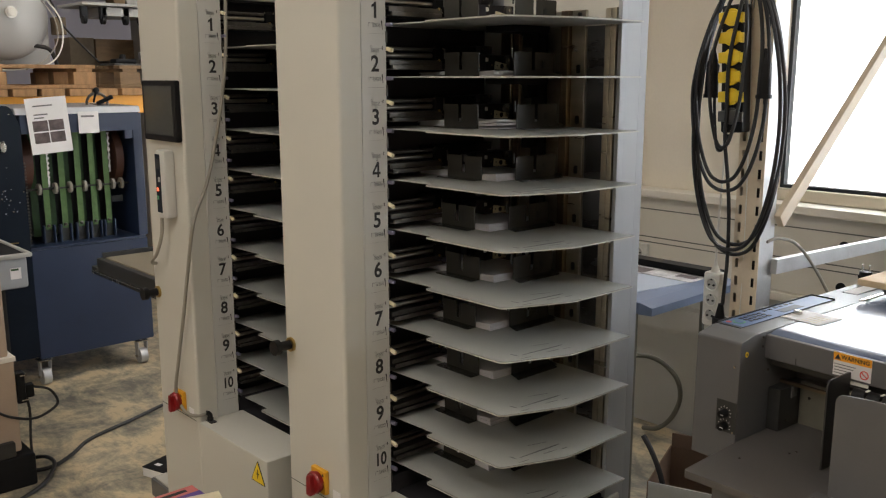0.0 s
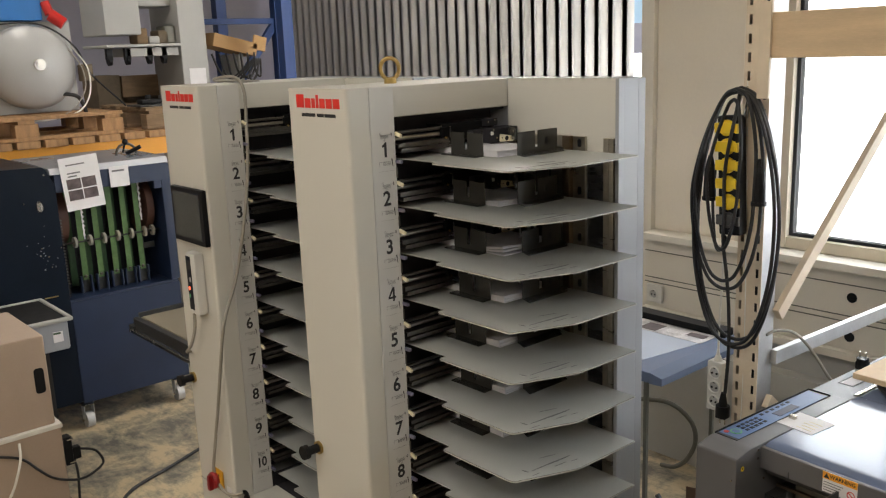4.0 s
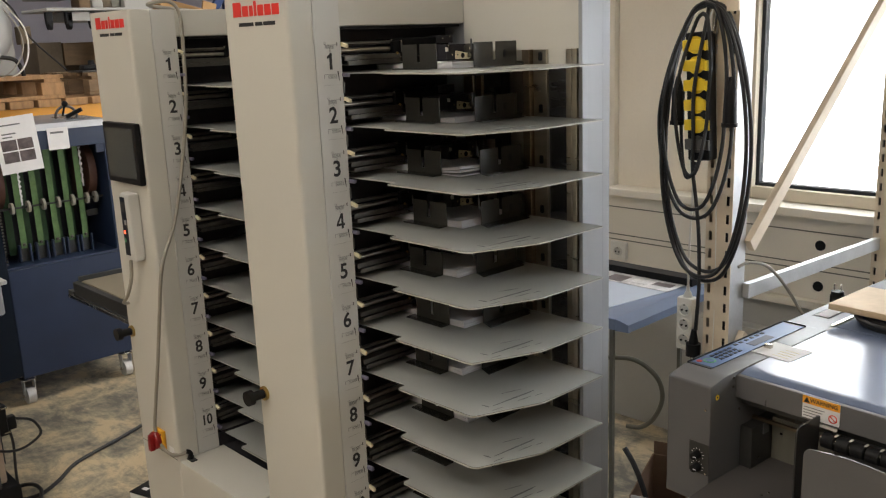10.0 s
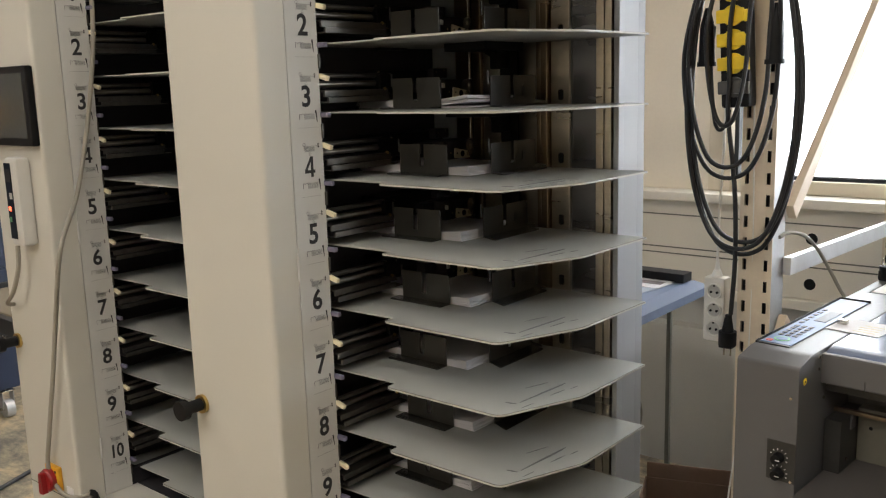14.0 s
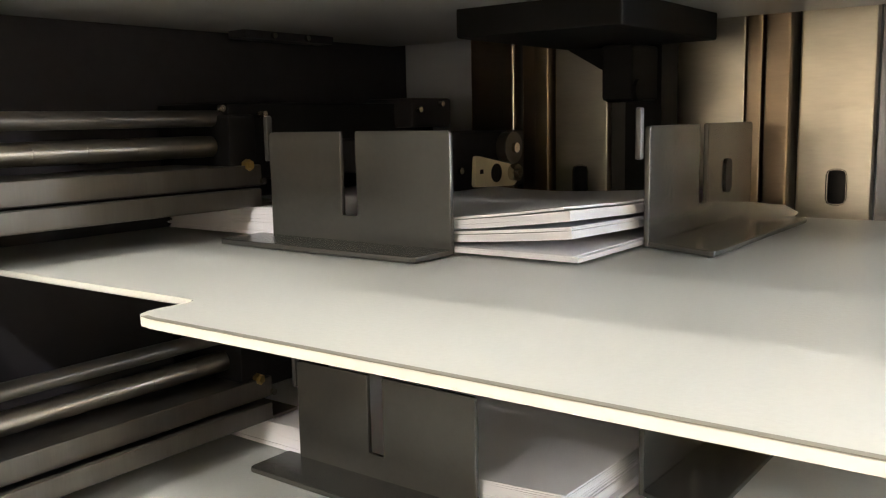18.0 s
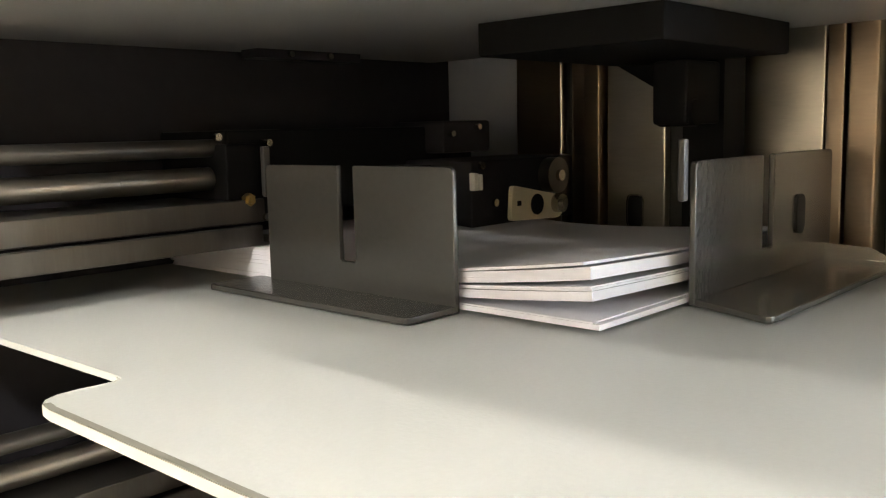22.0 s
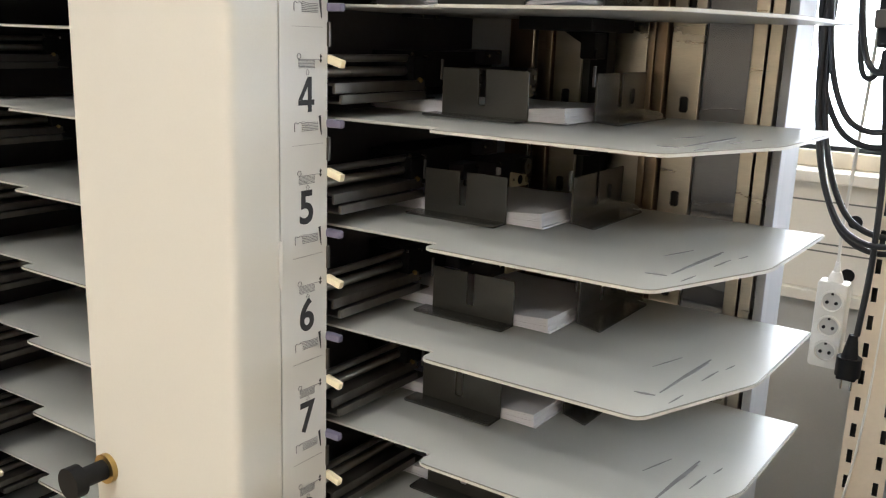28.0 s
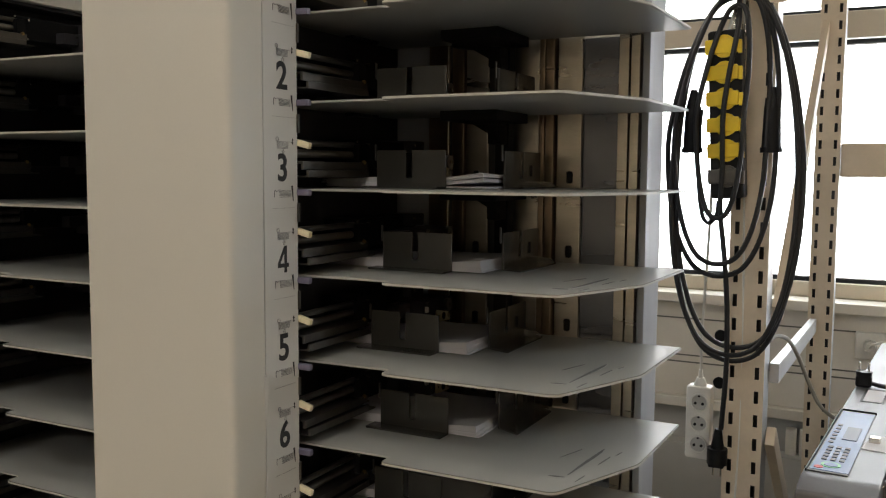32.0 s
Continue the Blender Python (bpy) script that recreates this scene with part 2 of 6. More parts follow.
M = dict(
    panel=mat("panel_paint", (0.590, 0.578, 0.527), 0.42, var=0.03, scale=2, bump=0.05, fine=400),
    strip=mat("strip_paint", (0.58, 0.58, 0.56), 0.42, var=0.03, scale=3, bump=0.04, fine=400),
    plate=mat("plate_paint", (0.34, 0.36, 0.39), 0.35, var=0.05, scale=3, bump=0.03, fine=300),
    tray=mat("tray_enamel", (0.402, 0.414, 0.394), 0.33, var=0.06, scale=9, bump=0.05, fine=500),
    # darker copy of the tray enamel: shade below a tray as colour
    under=mat("tray_underside_shade", (0.25, 0.255, 0.255), 0.33, var=0.08, scale=9, bump=0.05, fine=500),
    edge=mat("tray_edge", (0.47, 0.465, 0.43), 0.5, var=0.08),
    guide=mat("guide_steel", (0.052, 0.051, 0.046), 0.22, metal=0.15, var=0.12, scale=9, bump=0.06, fine=300),
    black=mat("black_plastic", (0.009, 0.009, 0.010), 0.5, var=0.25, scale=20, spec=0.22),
    arm=mat("arm_black", (0.006, 0.006, 0.0065), 0.6, var=0.3, scale=14, spec=0.12),
    # black lifted a little: lens haze put into the colour
    inner=mat("inner_hazed_black", (0.026, 0.025, 0.029), 0.6, var=0.3, scale=8, bump=0.05, spec=0.22),
    rubber=mat("cable_rubber", (0.014, 0.014, 0.015), 0.45, var=0.25, scale=30),
    steel=mat("bright_steel", (0.56, 0.53, 0.47), 0.24, metal=1.0, var=0.12, scale=4, stretch=(30, 30, 1)),
    bronze=mat("bronze_channel", (0.23, 0.18, 0.13), 0.30, metal=0.95, var=0.14, scale=8, stretch=(1, 1, 6)),
    zinc=mat("zinc_sheet", (0.45, 0.425, 0.365), 0.29, metal=1.0, var=0.14, scale=8, stretch=(1, 1, 6)),
    # galvanised grey, darkened for the shade between the trays
    galv=mat("galvanised_sheet", (0.14, 0.15, 0.17), 0.26, metal=0.95, var=0.12, scale=5, stretch=(1, 1, 4)),
    roller=mat("roller_steel", (0.40, 0.37, 0.32), 0.30, metal=1.0, var=0.08, scale=8, stretch=(1, 14, 1)),
    alu=mat("feed_aluminium", (0.125, 0.116, 0.103), 0.35, metal=0.85, var=0.15, scale=10, stretch=(1, 8, 1)),
    dark=mat("dark_steel", (0.055, 0.055, 0.054), 0.4, metal=0.5, var=0.2, scale=12),
    paper=mat("white_paper", (0.74, 0.74, 0.78), 0.75, var=0.03, scale=20),
    sheet=mat("printed_paper", (0.78, 0.77, 0.78), 0.7, var=0.04, scale=14),
    ink=mat("black_ink", (0.02, 0.02, 0.022), 0.6, var=0.2),
    grey_ink=mat("grey_ink", (0.16, 0.16, 0.165), 0.6, var=0.2),
    red=mat("red_print", (0.72, 0.035, 0.025), 0.45, var=0.05),
    red_pl=mat("red_plastic", (0.50, 0.02, 0.015), 0.35, var=0.08),
    switch_yellow=mat("switch_yellow", (0.72, 0.36, 0.02), 0.42, var=0.08, scale=30),
    switch_red=mat("switch_red", (0.26, 0.010, 0.012), 0.35, var=0.1),
    yellow=mat("yellow_plastic", (0.80, 0.56, 0.02), 0.4, var=0.08, scale=30),
    pink=mat("pink_cover", (0.60, 0.17, 0.16), 0.4, var=0.05),
    purple=mat("purple_cover", (0.10, 0.05, 0.28), 0.4, var=0.05),
    orange=mat("orange_label", (0.90, 0.40, 0.03), 0.5, var=0.04),
    cream=mat("cream_plastic", (0.78, 0.70, 0.50), 0.45, var=0.07, scale=30),
    lilac=mat("lilac_plastic", (0.16, 0.15, 0.22), 0.4, var=0.1),
    blue_tape=mat("blue_tape", (0.20, 0.32, 0.50), 0.45, var=0.1),
    brass=mat("brass", (0.48, 0.34, 0.13), 0.3, metal=1.0, var=0.15, scale=20),
    screen=mat("screen_glass", (0.075, 0.078, 0.066), 0.12, var=0.15, scale=3),
    white_pl=mat("white_plastic", (0.76, 0.74, 0.68), 0.4, var=0.05, scale=20),
    post=mat("post_cream", (0.72, 0.61, 0.46), 0.5, var=0.07, scale=12, bump=0.05),
    post_grey=mat("post_galvanised", (0.52, 0.53, 0.54), 0.42, metal=0.5, var=0.12, scale=14),
    wood=mat("pale_wood", (0.66, 0.50, 0.32), 0.6, var=0.14, scale=5, bump=0.15, fine=60, stretch=(1, 1, 6)),
    pallet=mat("pallet_wood", (0.36, 0.205, 0.095), 0.75, var=0.35, scale=6, bump=0.4, fine=70, stretch=(1, 5, 1)),
    oldwood=mat("old_plank", (0.22, 0.145, 0.08), 0.75, var=0.3, scale=5, bump=0.2, fine=50, stretch=(1, 1, 5)),
    crate=mat("crate_wood", (0.15, 0.115, 0.075), 0.75, var=0.3, scale=4, bump=0.2, fine=50),
    brown_card=mat("brown_cardboard", (0.20, 0.12, 0.075), 0.8, var=0.12, scale=6),
    card=mat("cardboard", (0.50, 0.31, 0.14), 0.8, var=0.15, scale=6),
    beam=mat("orange_beam", (0.80, 0.36, 0.03), 0.45, var=0.1, scale=5),
    navy=mat("navy_paint", (0.014, 0.026, 0.064), 0.42, var=0.12, scale=5, bump=0.06, fine=250),
    navy_dk=mat("dark_navy_paint", (0.0055, 0.010, 0.019), 0.35, var=0.15, scale=6, bump=0.06, fine=250, spec=0.2),
    navy_top=mat("navy_cover", (0.16, 0.19, 0.23), 0.28, var=0.1, scale=5),
    cover_edge=mat("cover_edge", (0.60, 0.62, 0.66), 0.3, var=0.12, scale=14),
    dgreen=mat("old_green_belt", (0.03, 0.075, 0.028), 0.65, var=0.25, scale=12),
    brown=mat("brown_drum", (0.085, 0.035, 0.022), 0.5, var=0.25, scale=6),
    green=mat("green_belt", (0.075, 0.15, 0.046), 0.6, var=0.2, scale=30),
    tank=mat("tank_grey", (0.43, 0.43, 0.42), 0.3, var=0.06, scale=3, bump=0.03),
    mgrey=mat("machine_grey", (0.40, 0.40, 0.38), 0.45, var=0.07, scale=4, bump=0.05),
    rack_blue=mat("rack_blue", (0.014, 0.05, 0.19), 0.4, var=0.1),
    bright_blue=mat("bright_blue", (0.015, 0.15, 0.44), 0.4, var=0.08),
    corr=mat("corrugated_zinc", (0.74, 0.73, 0.72), 0.40, metal=0.3, var=0.16, scale=2, stretch=(4, 4, 0.6)),
    beige=mat("beige_cabinet", (0.42, 0.325, 0.25), 0.6, var=0.07, scale=5, bump=0.06),
    conveyor=mat("conveyor_belt", (0.20, 0.17, 0.12), 0.6, var=0.1, scale=6),
    dgrey=mat("graphite_paint", (0.115, 0.115, 0.12), 0.4, var=0.08, scale=5, bump=0.08, fine=350),
    table_dk=mat("table_dark_paint", (0.10, 0.092, 0.088), 0.40, var=0.15, scale=6, bump=0.08, fine=300),
    # slate with the blue of reflected window daylight put into it
    dtop=mat("slate_cover", (0.15, 0.19, 0.29), 0.14, var=0.05, scale=3),
    keypad=mat("keypad_blue", (0.085, 0.15, 0.31), 0.42, var=0.08, scale=20),
    kgreen=mat("keypad_green", (0.10, 0.36, 0.17), 0.4, var=0.05),
    # base colour raised to hold the window's reflection on the panel
    tabletop=mat("blue_grey_table", (0.50, 0.55, 0.64), 0.20, var=0.05, scale=3),
    table_edge=mat("slate_edge", (0.15, 0.19, 0.28), 0.35, var=0.06),
    # grey for a box lid; also shade on the lower wall and in sockets
    sidegrey=mat("grey_side", (0.50, 0.49, 0.455), 0.5, var=0.06, scale=3),
    hose=mat("hose_grey", (0.16, 0.155, 0.125), 0.5, var=0.1, scale=20),
    cable=mat("grey_cable", (0.30, 0.28, 0.24), 0.5, var=0.1, scale=20),
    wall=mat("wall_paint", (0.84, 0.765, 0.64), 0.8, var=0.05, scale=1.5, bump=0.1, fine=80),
    # wall tone dimmed to hold back light bounced by unseen walls
    wall_dim=mat("wall_dim_bounce", (0.68, 0.585, 0.455), 0.8, var=0.06, scale=1.2, bump=0.1, fine=60),
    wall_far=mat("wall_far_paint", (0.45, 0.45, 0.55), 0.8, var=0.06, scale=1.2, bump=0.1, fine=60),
    duct=mat("duct_white", (0.80, 0.75, 0.65), 0.5, var=0.05, scale=3),
    frame=mat("window_frame", (0.68, 0.60, 0.47), 0.45, var=0.05, scale=4),
    seal=mat("window_seal", (0.02, 0.025, 0.03), 0.6),
    ceil=mat("ceiling_paint", (0.66, 0.64, 0.60), 0.85, var=0.05, scale=1),
    floor=concrete("stained_concrete"),
    poster=mat("poster_print", (0.55, 0.53, 0.52), 0.5, var=0.5, scale=16),
    poster_dk=mat("poster_dark_print", (0.10, 0.075, 0.075), 0.5, var=0.6, scale=25),
    day=glow("daylight_backdrop", (0.97, 0.985, 1.0), 4.0),
    day_blue=glow("blue_daylight", (0.30, 0.42, 0.52), 0.9),
    led=glow("red_led", (1.0, 0.12, 0.05), 2.5),
    tube=glow("lamp_diffuser", (1.0, 0.92, 0.78), 6.0),
)
glass = bpy.data.materials.new("window_glass")
glass.use_nodes = True
gb = glass.node_tree.nodes["Principled BSDF"]
gb.inputs["Transmission Weight"].default_value, gb.inputs["Roughness"].default_value, gb.inputs["IOR"].default_value = 1.0, 0.02, 1.45
M["glass"] = glass


# ---- building helpers ----
def box(bm, x0, x1, y0, y1, z0, z1, bev=0.0, m=None):
    g = bmesh.ops.create_cube(bm, size=1.0)
    vs = g["verts"]
    for v in vs:
        v.co = Vector((x0 + (v.co.x + 0.5) * (x1 - x0), y0 + (v.co.y + 0.5) * (y1 - y0), z0 + (v.co.z + 0.5) * (z1 - z0)))
    if bev:
        es = list({e for v in vs for e in v.link_edges})
        r = bmesh.ops.bevel(bm, geom=es, offset=bev, segments=2, profile=0.5, affect="EDGES")
        vs = list({v for f in r["faces"] for v in f.verts} | {v for v in vs if v.is_valid})
    if m:
        bmesh.ops.transform(bm, matrix=m, verts=vs)
    return vs


def cyl(bm, a, b, r, seg=16, r2=None):
    a, b = Vector(a), Vector(b)
    d = b - a
    m = Matrix.Translation((a + b) / 2) @ d.to_track_quat("Z", "Y").to_matrix().to_4x4()
    bmesh.ops.create_cone(bm, cap_ends=True, segments=seg, radius1=r, radius2=r if r2 is None else r2, depth=d.length, matrix=m)


def prism(bm, pts, z0, z1, axis="z"):
    """A flat outline pushed from z0 to z1 along an axis."""
    def put(p, h):
        return {"z": (p[0], p[1], h), "y": (p[0], h, p[1]), "x": (h, p[0], p[1])}[axis]
    lo = [bm.verts.new(put(p, z0)) for p in pts]
    hi = [bm.verts.new(put(p, z1)) for p in pts]
    bm.faces.new(lo)
    bm.faces.new(hi)
    for i in range(len(pts)):
        j = (i + 1) % len(pts)
        bm.faces.new((lo[i], lo[j], hi[j], hi[i]))
    bmesh.ops.recalc_face_normals(bm, faces=bm.faces)


def rounded(pts, radii, seg=4):
    """An outline with its corners rounded."""
    out = []
    n = len(pts)
    for i, p in enumerate(pts):
        r = radii[i]
        p = Vector(p)
        if r <= 0:
            out.append(tuple(p))
            continue
        a, b = (Vector(pts[i - 1]) - p).normalized(), (Vector(pts[(i + 1) % n]) - p).normalized()
        s, e = p + a * r, p + b * r
        for k in range(seg + 1):
            t = k / seg
            out.append(tuple((1 - t) ** 2 * s + 2 * t * (1 - t) * p + t * t * e))
    return out


def smooth_line(pts, n=8):
    """Points along a soft curve through the given ones."""
    p = [Vector(q) for q in pts]
    p = [2 * p[0] - p[1]] + p + [2 * p[-1] - p[-2]]
    out = []
    for i in range(1, len(p) - 2):
        for k in range(n):
            t = k / n
            out.append(0.5 * (2 * p[i] + (p[i + 1] - p[i - 1]) * t + (2 * p[i - 1] - 5 * p[i] + 4 * p[i + 1] - p[i + 2]) * t * t
                              + (3 * p[i] - p[i - 1] - 3 * p[i + 1] + p[i + 2]) * t ** 3))
    out.append(p[-2])
    return out


def tube(bm, pts, r, n=8, seg=8):
    line = smooth_line(pts, n)
    rings, up = [], Vector((0.31, 0.2, 0.93))
    for i, p in enumerate(line):
        d = (line[min(i + 1, len(line) - 1)] - line[max(i - 1, 0)]).normalized()
        s = d.cross(up)
        if s.length < 1e-3:
            s = d.orthogonal()
        s.normalize()
        up = s.cross(d)
        rings.append([bm.verts.new(p + r * (math.cos(2 * math.pi * k / seg) * s + math.sin(2 * math.pi * k / seg) * up)) for k in range(seg)])
    for a, b in zip(rings, rings[1:]):
        for k in range(seg):
            bm.faces.new((a[k], a[(k + 1) % seg], b[(k + 1) % seg], b[k]))
    bm.faces.new(rings[0])
    bm.faces.new(rings[-1])
    bmesh.ops.recalc_face_normals(bm, faces=bm.faces)


def even_normals(me, limit):
    """Smooth normals weighted by area, so that wide flat faces stay flat beside their rounded edges."""
    polys = me.polygons
    nor = [p.normal.copy() for p in polys]
    area = [p.area for p in polys]
    at = [[] for _ in me.vertices]
    for p in polys:
        for v in p.vertices:
            at[v].append(p.index)
    out = []
    for p in polys:
        i = p.index
        for v in p.vertices:
            s = Vector((0, 0, 0))
            for j in at[v]:
                if j == i or nor[i].dot(nor[j]) > limit:
                    s += nor[j] * area[j]
            out.append(s.normalized() if s.length > 1e-12 else nor[i])
    me.normals_split_custom_set(out)


def bake(name, bm, material, smooth=None):
    me = bpy.data.meshes.new(name)
    bm.to_mesh(me)
    bm.free()
    me.materials.append(M[material] if isinstance(material, str) else material)
    if smooth is not None:
        me.polygons.foreach_set("use_smooth", [True] * len(me.polygons))
        even_normals(me, math.cos(radians(smooth)))
    return me


def part(name, bm, material, parent, label="", smooth=40):
    ob = new(name, bake(name, bm, material, smooth))
    ob.parent = parent
    return tagged(ob, label)


def share(name, me, parent, loc=(0, 0, 0), label=""):
    ob = new(name, me)
    ob.location = loc
    ob.parent = parent
    return tagged(ob, label)


def thing(name, label, category, at=(0, 0, 0), group="", kind=""):
    ob = new(name)
    ob.location = at
    ob.empty_display_size = 0.05
    return tagged(ob, label, category, group, kind)


def solid(name, bm, material, label, category, group="", kind="", smooth=40):
    ob = new(name, bake(name, bm, material, smooth))
    return tagged(ob, label, category, group, kind)


def B():
    return bmesh.new()


def bx(*a, **k):
    bm = B()
    box(bm, *a, **k)
    return bm


def letters(text, size, thick=0.0, extrude=0.0004):
    c = bpy.data.curves.new("letters", "FONT")
    c.body, c.size, c.extrude, c.offset, c.align_x, c.align_y = text, size, extrude, thick, "CENTER", "CENTER"
    ob = bpy.data.objects.new("letters", c)
    me = bpy.data.meshes.new_from_object(ob)
    bpy.data.objects.remove(ob)
    bm = B()
    bm.from_mesh(me)
    bpy.data.meshes.remove(me)
    bpy.data.curves.remove(c)
    return bm


def turned(bm, m):
    bmesh.ops.transform(bm, matrix=m, verts=bm.verts)
    return bm


# ---- setting ----
solid("floor", bx(-7.2, 5.2, -5.2, 7.2, FLOOR - 0.12, FLOOR), "floor", "stained bare concrete floor of a workshop", "floor", kind="structure")
solid("ceiling", bx(-7.2, 5.2, -5.2, 7.2, 3.5, 3.62), "ceil", "plain painted ceiling over the workshop", "ceiling", kind="structure")
WY = 2.385
bm = B()
box(bm, -0.81, -0.21, WY, WY + 0.25, FLOOR, 3.5)
box(bm, -0.21, 5.2, WY, WY + 0.25, FLOOR, 1.09)
box(bm, -0.21, 5.2, WY, WY + 0.25, 2.62, 3.5)
box(bm, 3.4, 5.2, WY, WY + 0.25, 1.09, 2.62)
solid("wall_north", bm, "wall", "cream painted wall with a ribbon window", "wall", kind="structure")
# unseen south and east walls close the room; dim tan cuts bounce
solid("wall_south", bx(-7.2, 5.2, -5.3, -5.2, FLOOR, 3.5), "wall_dim", "unseen tan closing wall, dimmed to bounce less light", "wall", kind="structure")
solid("wall_east", bx(5.2, 5.3, -5.2, 7.2, FLOOR, 3.5), "wall_dim", "unseen tan closing wall, dimmed to bounce less light", "wall", kind="structure")
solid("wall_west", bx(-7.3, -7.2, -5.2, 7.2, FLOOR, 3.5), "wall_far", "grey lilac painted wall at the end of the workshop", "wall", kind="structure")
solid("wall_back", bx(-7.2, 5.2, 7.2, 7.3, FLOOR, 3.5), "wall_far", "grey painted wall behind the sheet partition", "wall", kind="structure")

# ribbon window with frames, glass and bright sky behind
window = thing("window_1", "wide cream framed window with overexposed daylight", "window", (0.0, WY, 1.09), kind="structure")
def wpart(name, x0, x1, y0, y1, z0, z1, m, bev=0.004):
    return part(name, bx(x0, x1, y0, y1, z0 - 1.09, z1 - 1.09, bev=bev), m, window)
for x0, x1 in ((-0.21, -0.119), (1.42, 1.56), (3.3, 3.4)):
    wpart("window_frame", x0, x1, -0.012, 0.09, 1.09, 2.62, "frame")
for x0, x1 in ((-0.119, 1.42), (1.56, 3.3)):
    wpart("window_frame", x0, x1, -0.01, 0.088, 1.09, 1.141, "frame")
    wpart("window_frame", x0, x1, -0.01, 0.088, 1.955, 2.045, "frame")
    wpart("window_frame", x0, x1, -0.01, 0.088, 2.55, 2.62, "frame")
    for z0, z1 in ((1.141, 1.955), (2.045, 2.55)):
        for s in ((x0, x0 + 0.016, z0, z1), (x1 - 0.016, x1, z0, z1), (x0 + 0.016, x1 - 0.016, z0, z0 + 0.014), (x0 + 0.016, x1 - 0.016, z1 - 0.014, z1)):
            wpart("seal", s[0], s[1], 0.02, 0.06, s[2], s[3], "seal", 0)
        p = wpart("pane", x0 + 0.016, x1 - 0.016, 0.036, 0.042, z0 + 0.014, z1 - 0.014, "glass", 0)
        p.visible_shadow = False
solid("backdrop", bx(-1.2, 5.0, WY + 1.2, WY + 1.22, 0.2, 3.4), "day", "overexposed white sky outside the window", "backdrop", kind="structure")
part("window_sill", bx(-0.80, 3.4, -0.125, -0.013, -0.036, 0.0, bev=0.006), "duct", window, "white window sill slab")

# cable duct panels along the wall under the window
# the wall below the duct lies in shade, given here as grey
solid("wall_base", bx(-0.81, 5.2, WY - 0.12, WY, FLOOR, 0.55), "sidegrey", "boxed-in wall base under the duct, shade in its grey", "wall", kind="structure")
duct = thing("wall_duct", "off-white panelled cable duct with round holes under a window", "cable duct", (0, WY, 0), kind="structure")
bm = B()
box(bm, -0.81, 3.4, -0.075, 0.0, 0.71, 1.053, bev=0.006)
box(bm, -0.81, 3.4, -0.10, 0.0, 0.675, 0.71, bev=0.004)
part("body", bm, "duct", duct)
for z in (0.832, 0.857, 0.99):
    part("groove", bx(-0.81, 3.4, -0.0765, -0.07, z, z + 0.005), "hose", duct)
for x, z in ((0.216, 0.940), (0.216, 0.771), (1.02, 0.94), (1.02, 0.771)):
    bm = B()
    cyl(bm, (x, -0.0775, z), (x, -0.06, z), 0.021, 20)
    part("hole", bm, "black", duct, "round dark cable hole")
# lower wall and skirting take the same shade grey
part("lower_panel", bx(-0.81, 3.4, -0.05, 0.0, FLOOR, 0.675), "sidegrey", duct, "lower wall with shade in its grey")
part("skirting", bx(-0.81, 3.4, -0.08, -0.05, FLOOR, FLOOR + 0.14, bev=0.004), "sidegrey", duct)
for i in range(9):
    bm = B()
    cyl(bm, (0.46 + i * 0.045, -0.07, FLOOR + 0.14), (0.46 + i * 0.045, -0.07, 0.64), 0.018, 12)
    part("radiator_rib", bm, "duct", duct, "cream radiator rib")


def schuko(parent, x, y, z, r, sub=None):
    """A round earthed socket facing -y."""
    bm = B()
    for i in range(28):
        a, b = 2 * math.pi * i / 28, 2 * math.pi * (i + 1) / 28
        q = [bm.verts.new((x + k * r * math.cos(c), y + d, z + k * r * math.sin(c))) for c in (a, b) for k, d in ((1.0, 0.0), (0.98, -0.006), (0.86, -0.0065), (0.80, -0.0005))]
        for k in range(3):
            bm.faces.new((q[k], q[k + 1], q[k + 5], q[k + 4]))
    bmesh.ops.remove_doubles(bm, verts=bm.verts, dist=1e-6)
    bmesh.ops.recalc_face_normals(bm, faces=bm.faces)
    rim = part("socket_ring", bm, "white_pl", parent)
    # grey disc: shade inside the recess put into its colour
    bm = B()
    cyl(bm, (x, y - 0.0012, z), (x, y, z), r * 0.86, 24)
    well = part("socket_well_shade", bm, "sidegrey", parent)
    bm = B()
    for dx in (-0.42, 0.42):
        cyl(bm, (x + dx * r * 0.9, y - 0.0044, z - 0.1 * r), (x + dx * r * 0.9, y, z - 0.1 * r), r * 0.15, 10)
    box(bm, x - 0.1 * r, x + 0.1 * r, y - 0.0046, y, z + 0.62 * r, z + 0.86 * r)
    part("contact_holes", bm, "black", parent)


for sx_, sz_ in ((-0.742, 0.782), (0.69, 0.952)):
    sock = thing("wall_socket", "square white earthed wall socket on the duct", "socket", (sx_, WY - 0.075, sz_))
    part("cover", bx(-0.045, 0.045, -0.022, 0.0, -0.045, 0.045, bev=0.006), "white_pl", sock)
    schuko(sock, 0.0, -0.023, 0.0, 0.024)

wp = thing("white_plug", "white mains plug with a looping cable in a wall socket", "plug", (0.69, WY - 0.098, 0.952))
bm = B()
cyl(bm, (0.0, 0.0, 0.0), (0.0, -0.030, 0.0), 0.019, 20, 0.016)
box(bm, -0.010, 0.010, -0.040, -0.028, -0.014, 0.014, bev=0.004)
part("plug_body", bm, "white_pl", wp)
bm = B()
tube(bm, [(0.0, -0.036, 0.0), (0.012, -0.060, 0.016), (0.045, -0.070, 0.030), (0.10, -0.066, 0.028), (0.16, -0.060, -0.010), (0.20, -0.05, -0.10), (0.21, -0.035, -0.24)], 0.0045, 8, 8)
part("cord", bm, "white_pl", wp)

# ---- collator towers ----
PITCH, Z1 = 0.125, 1.732
LABEL = {}
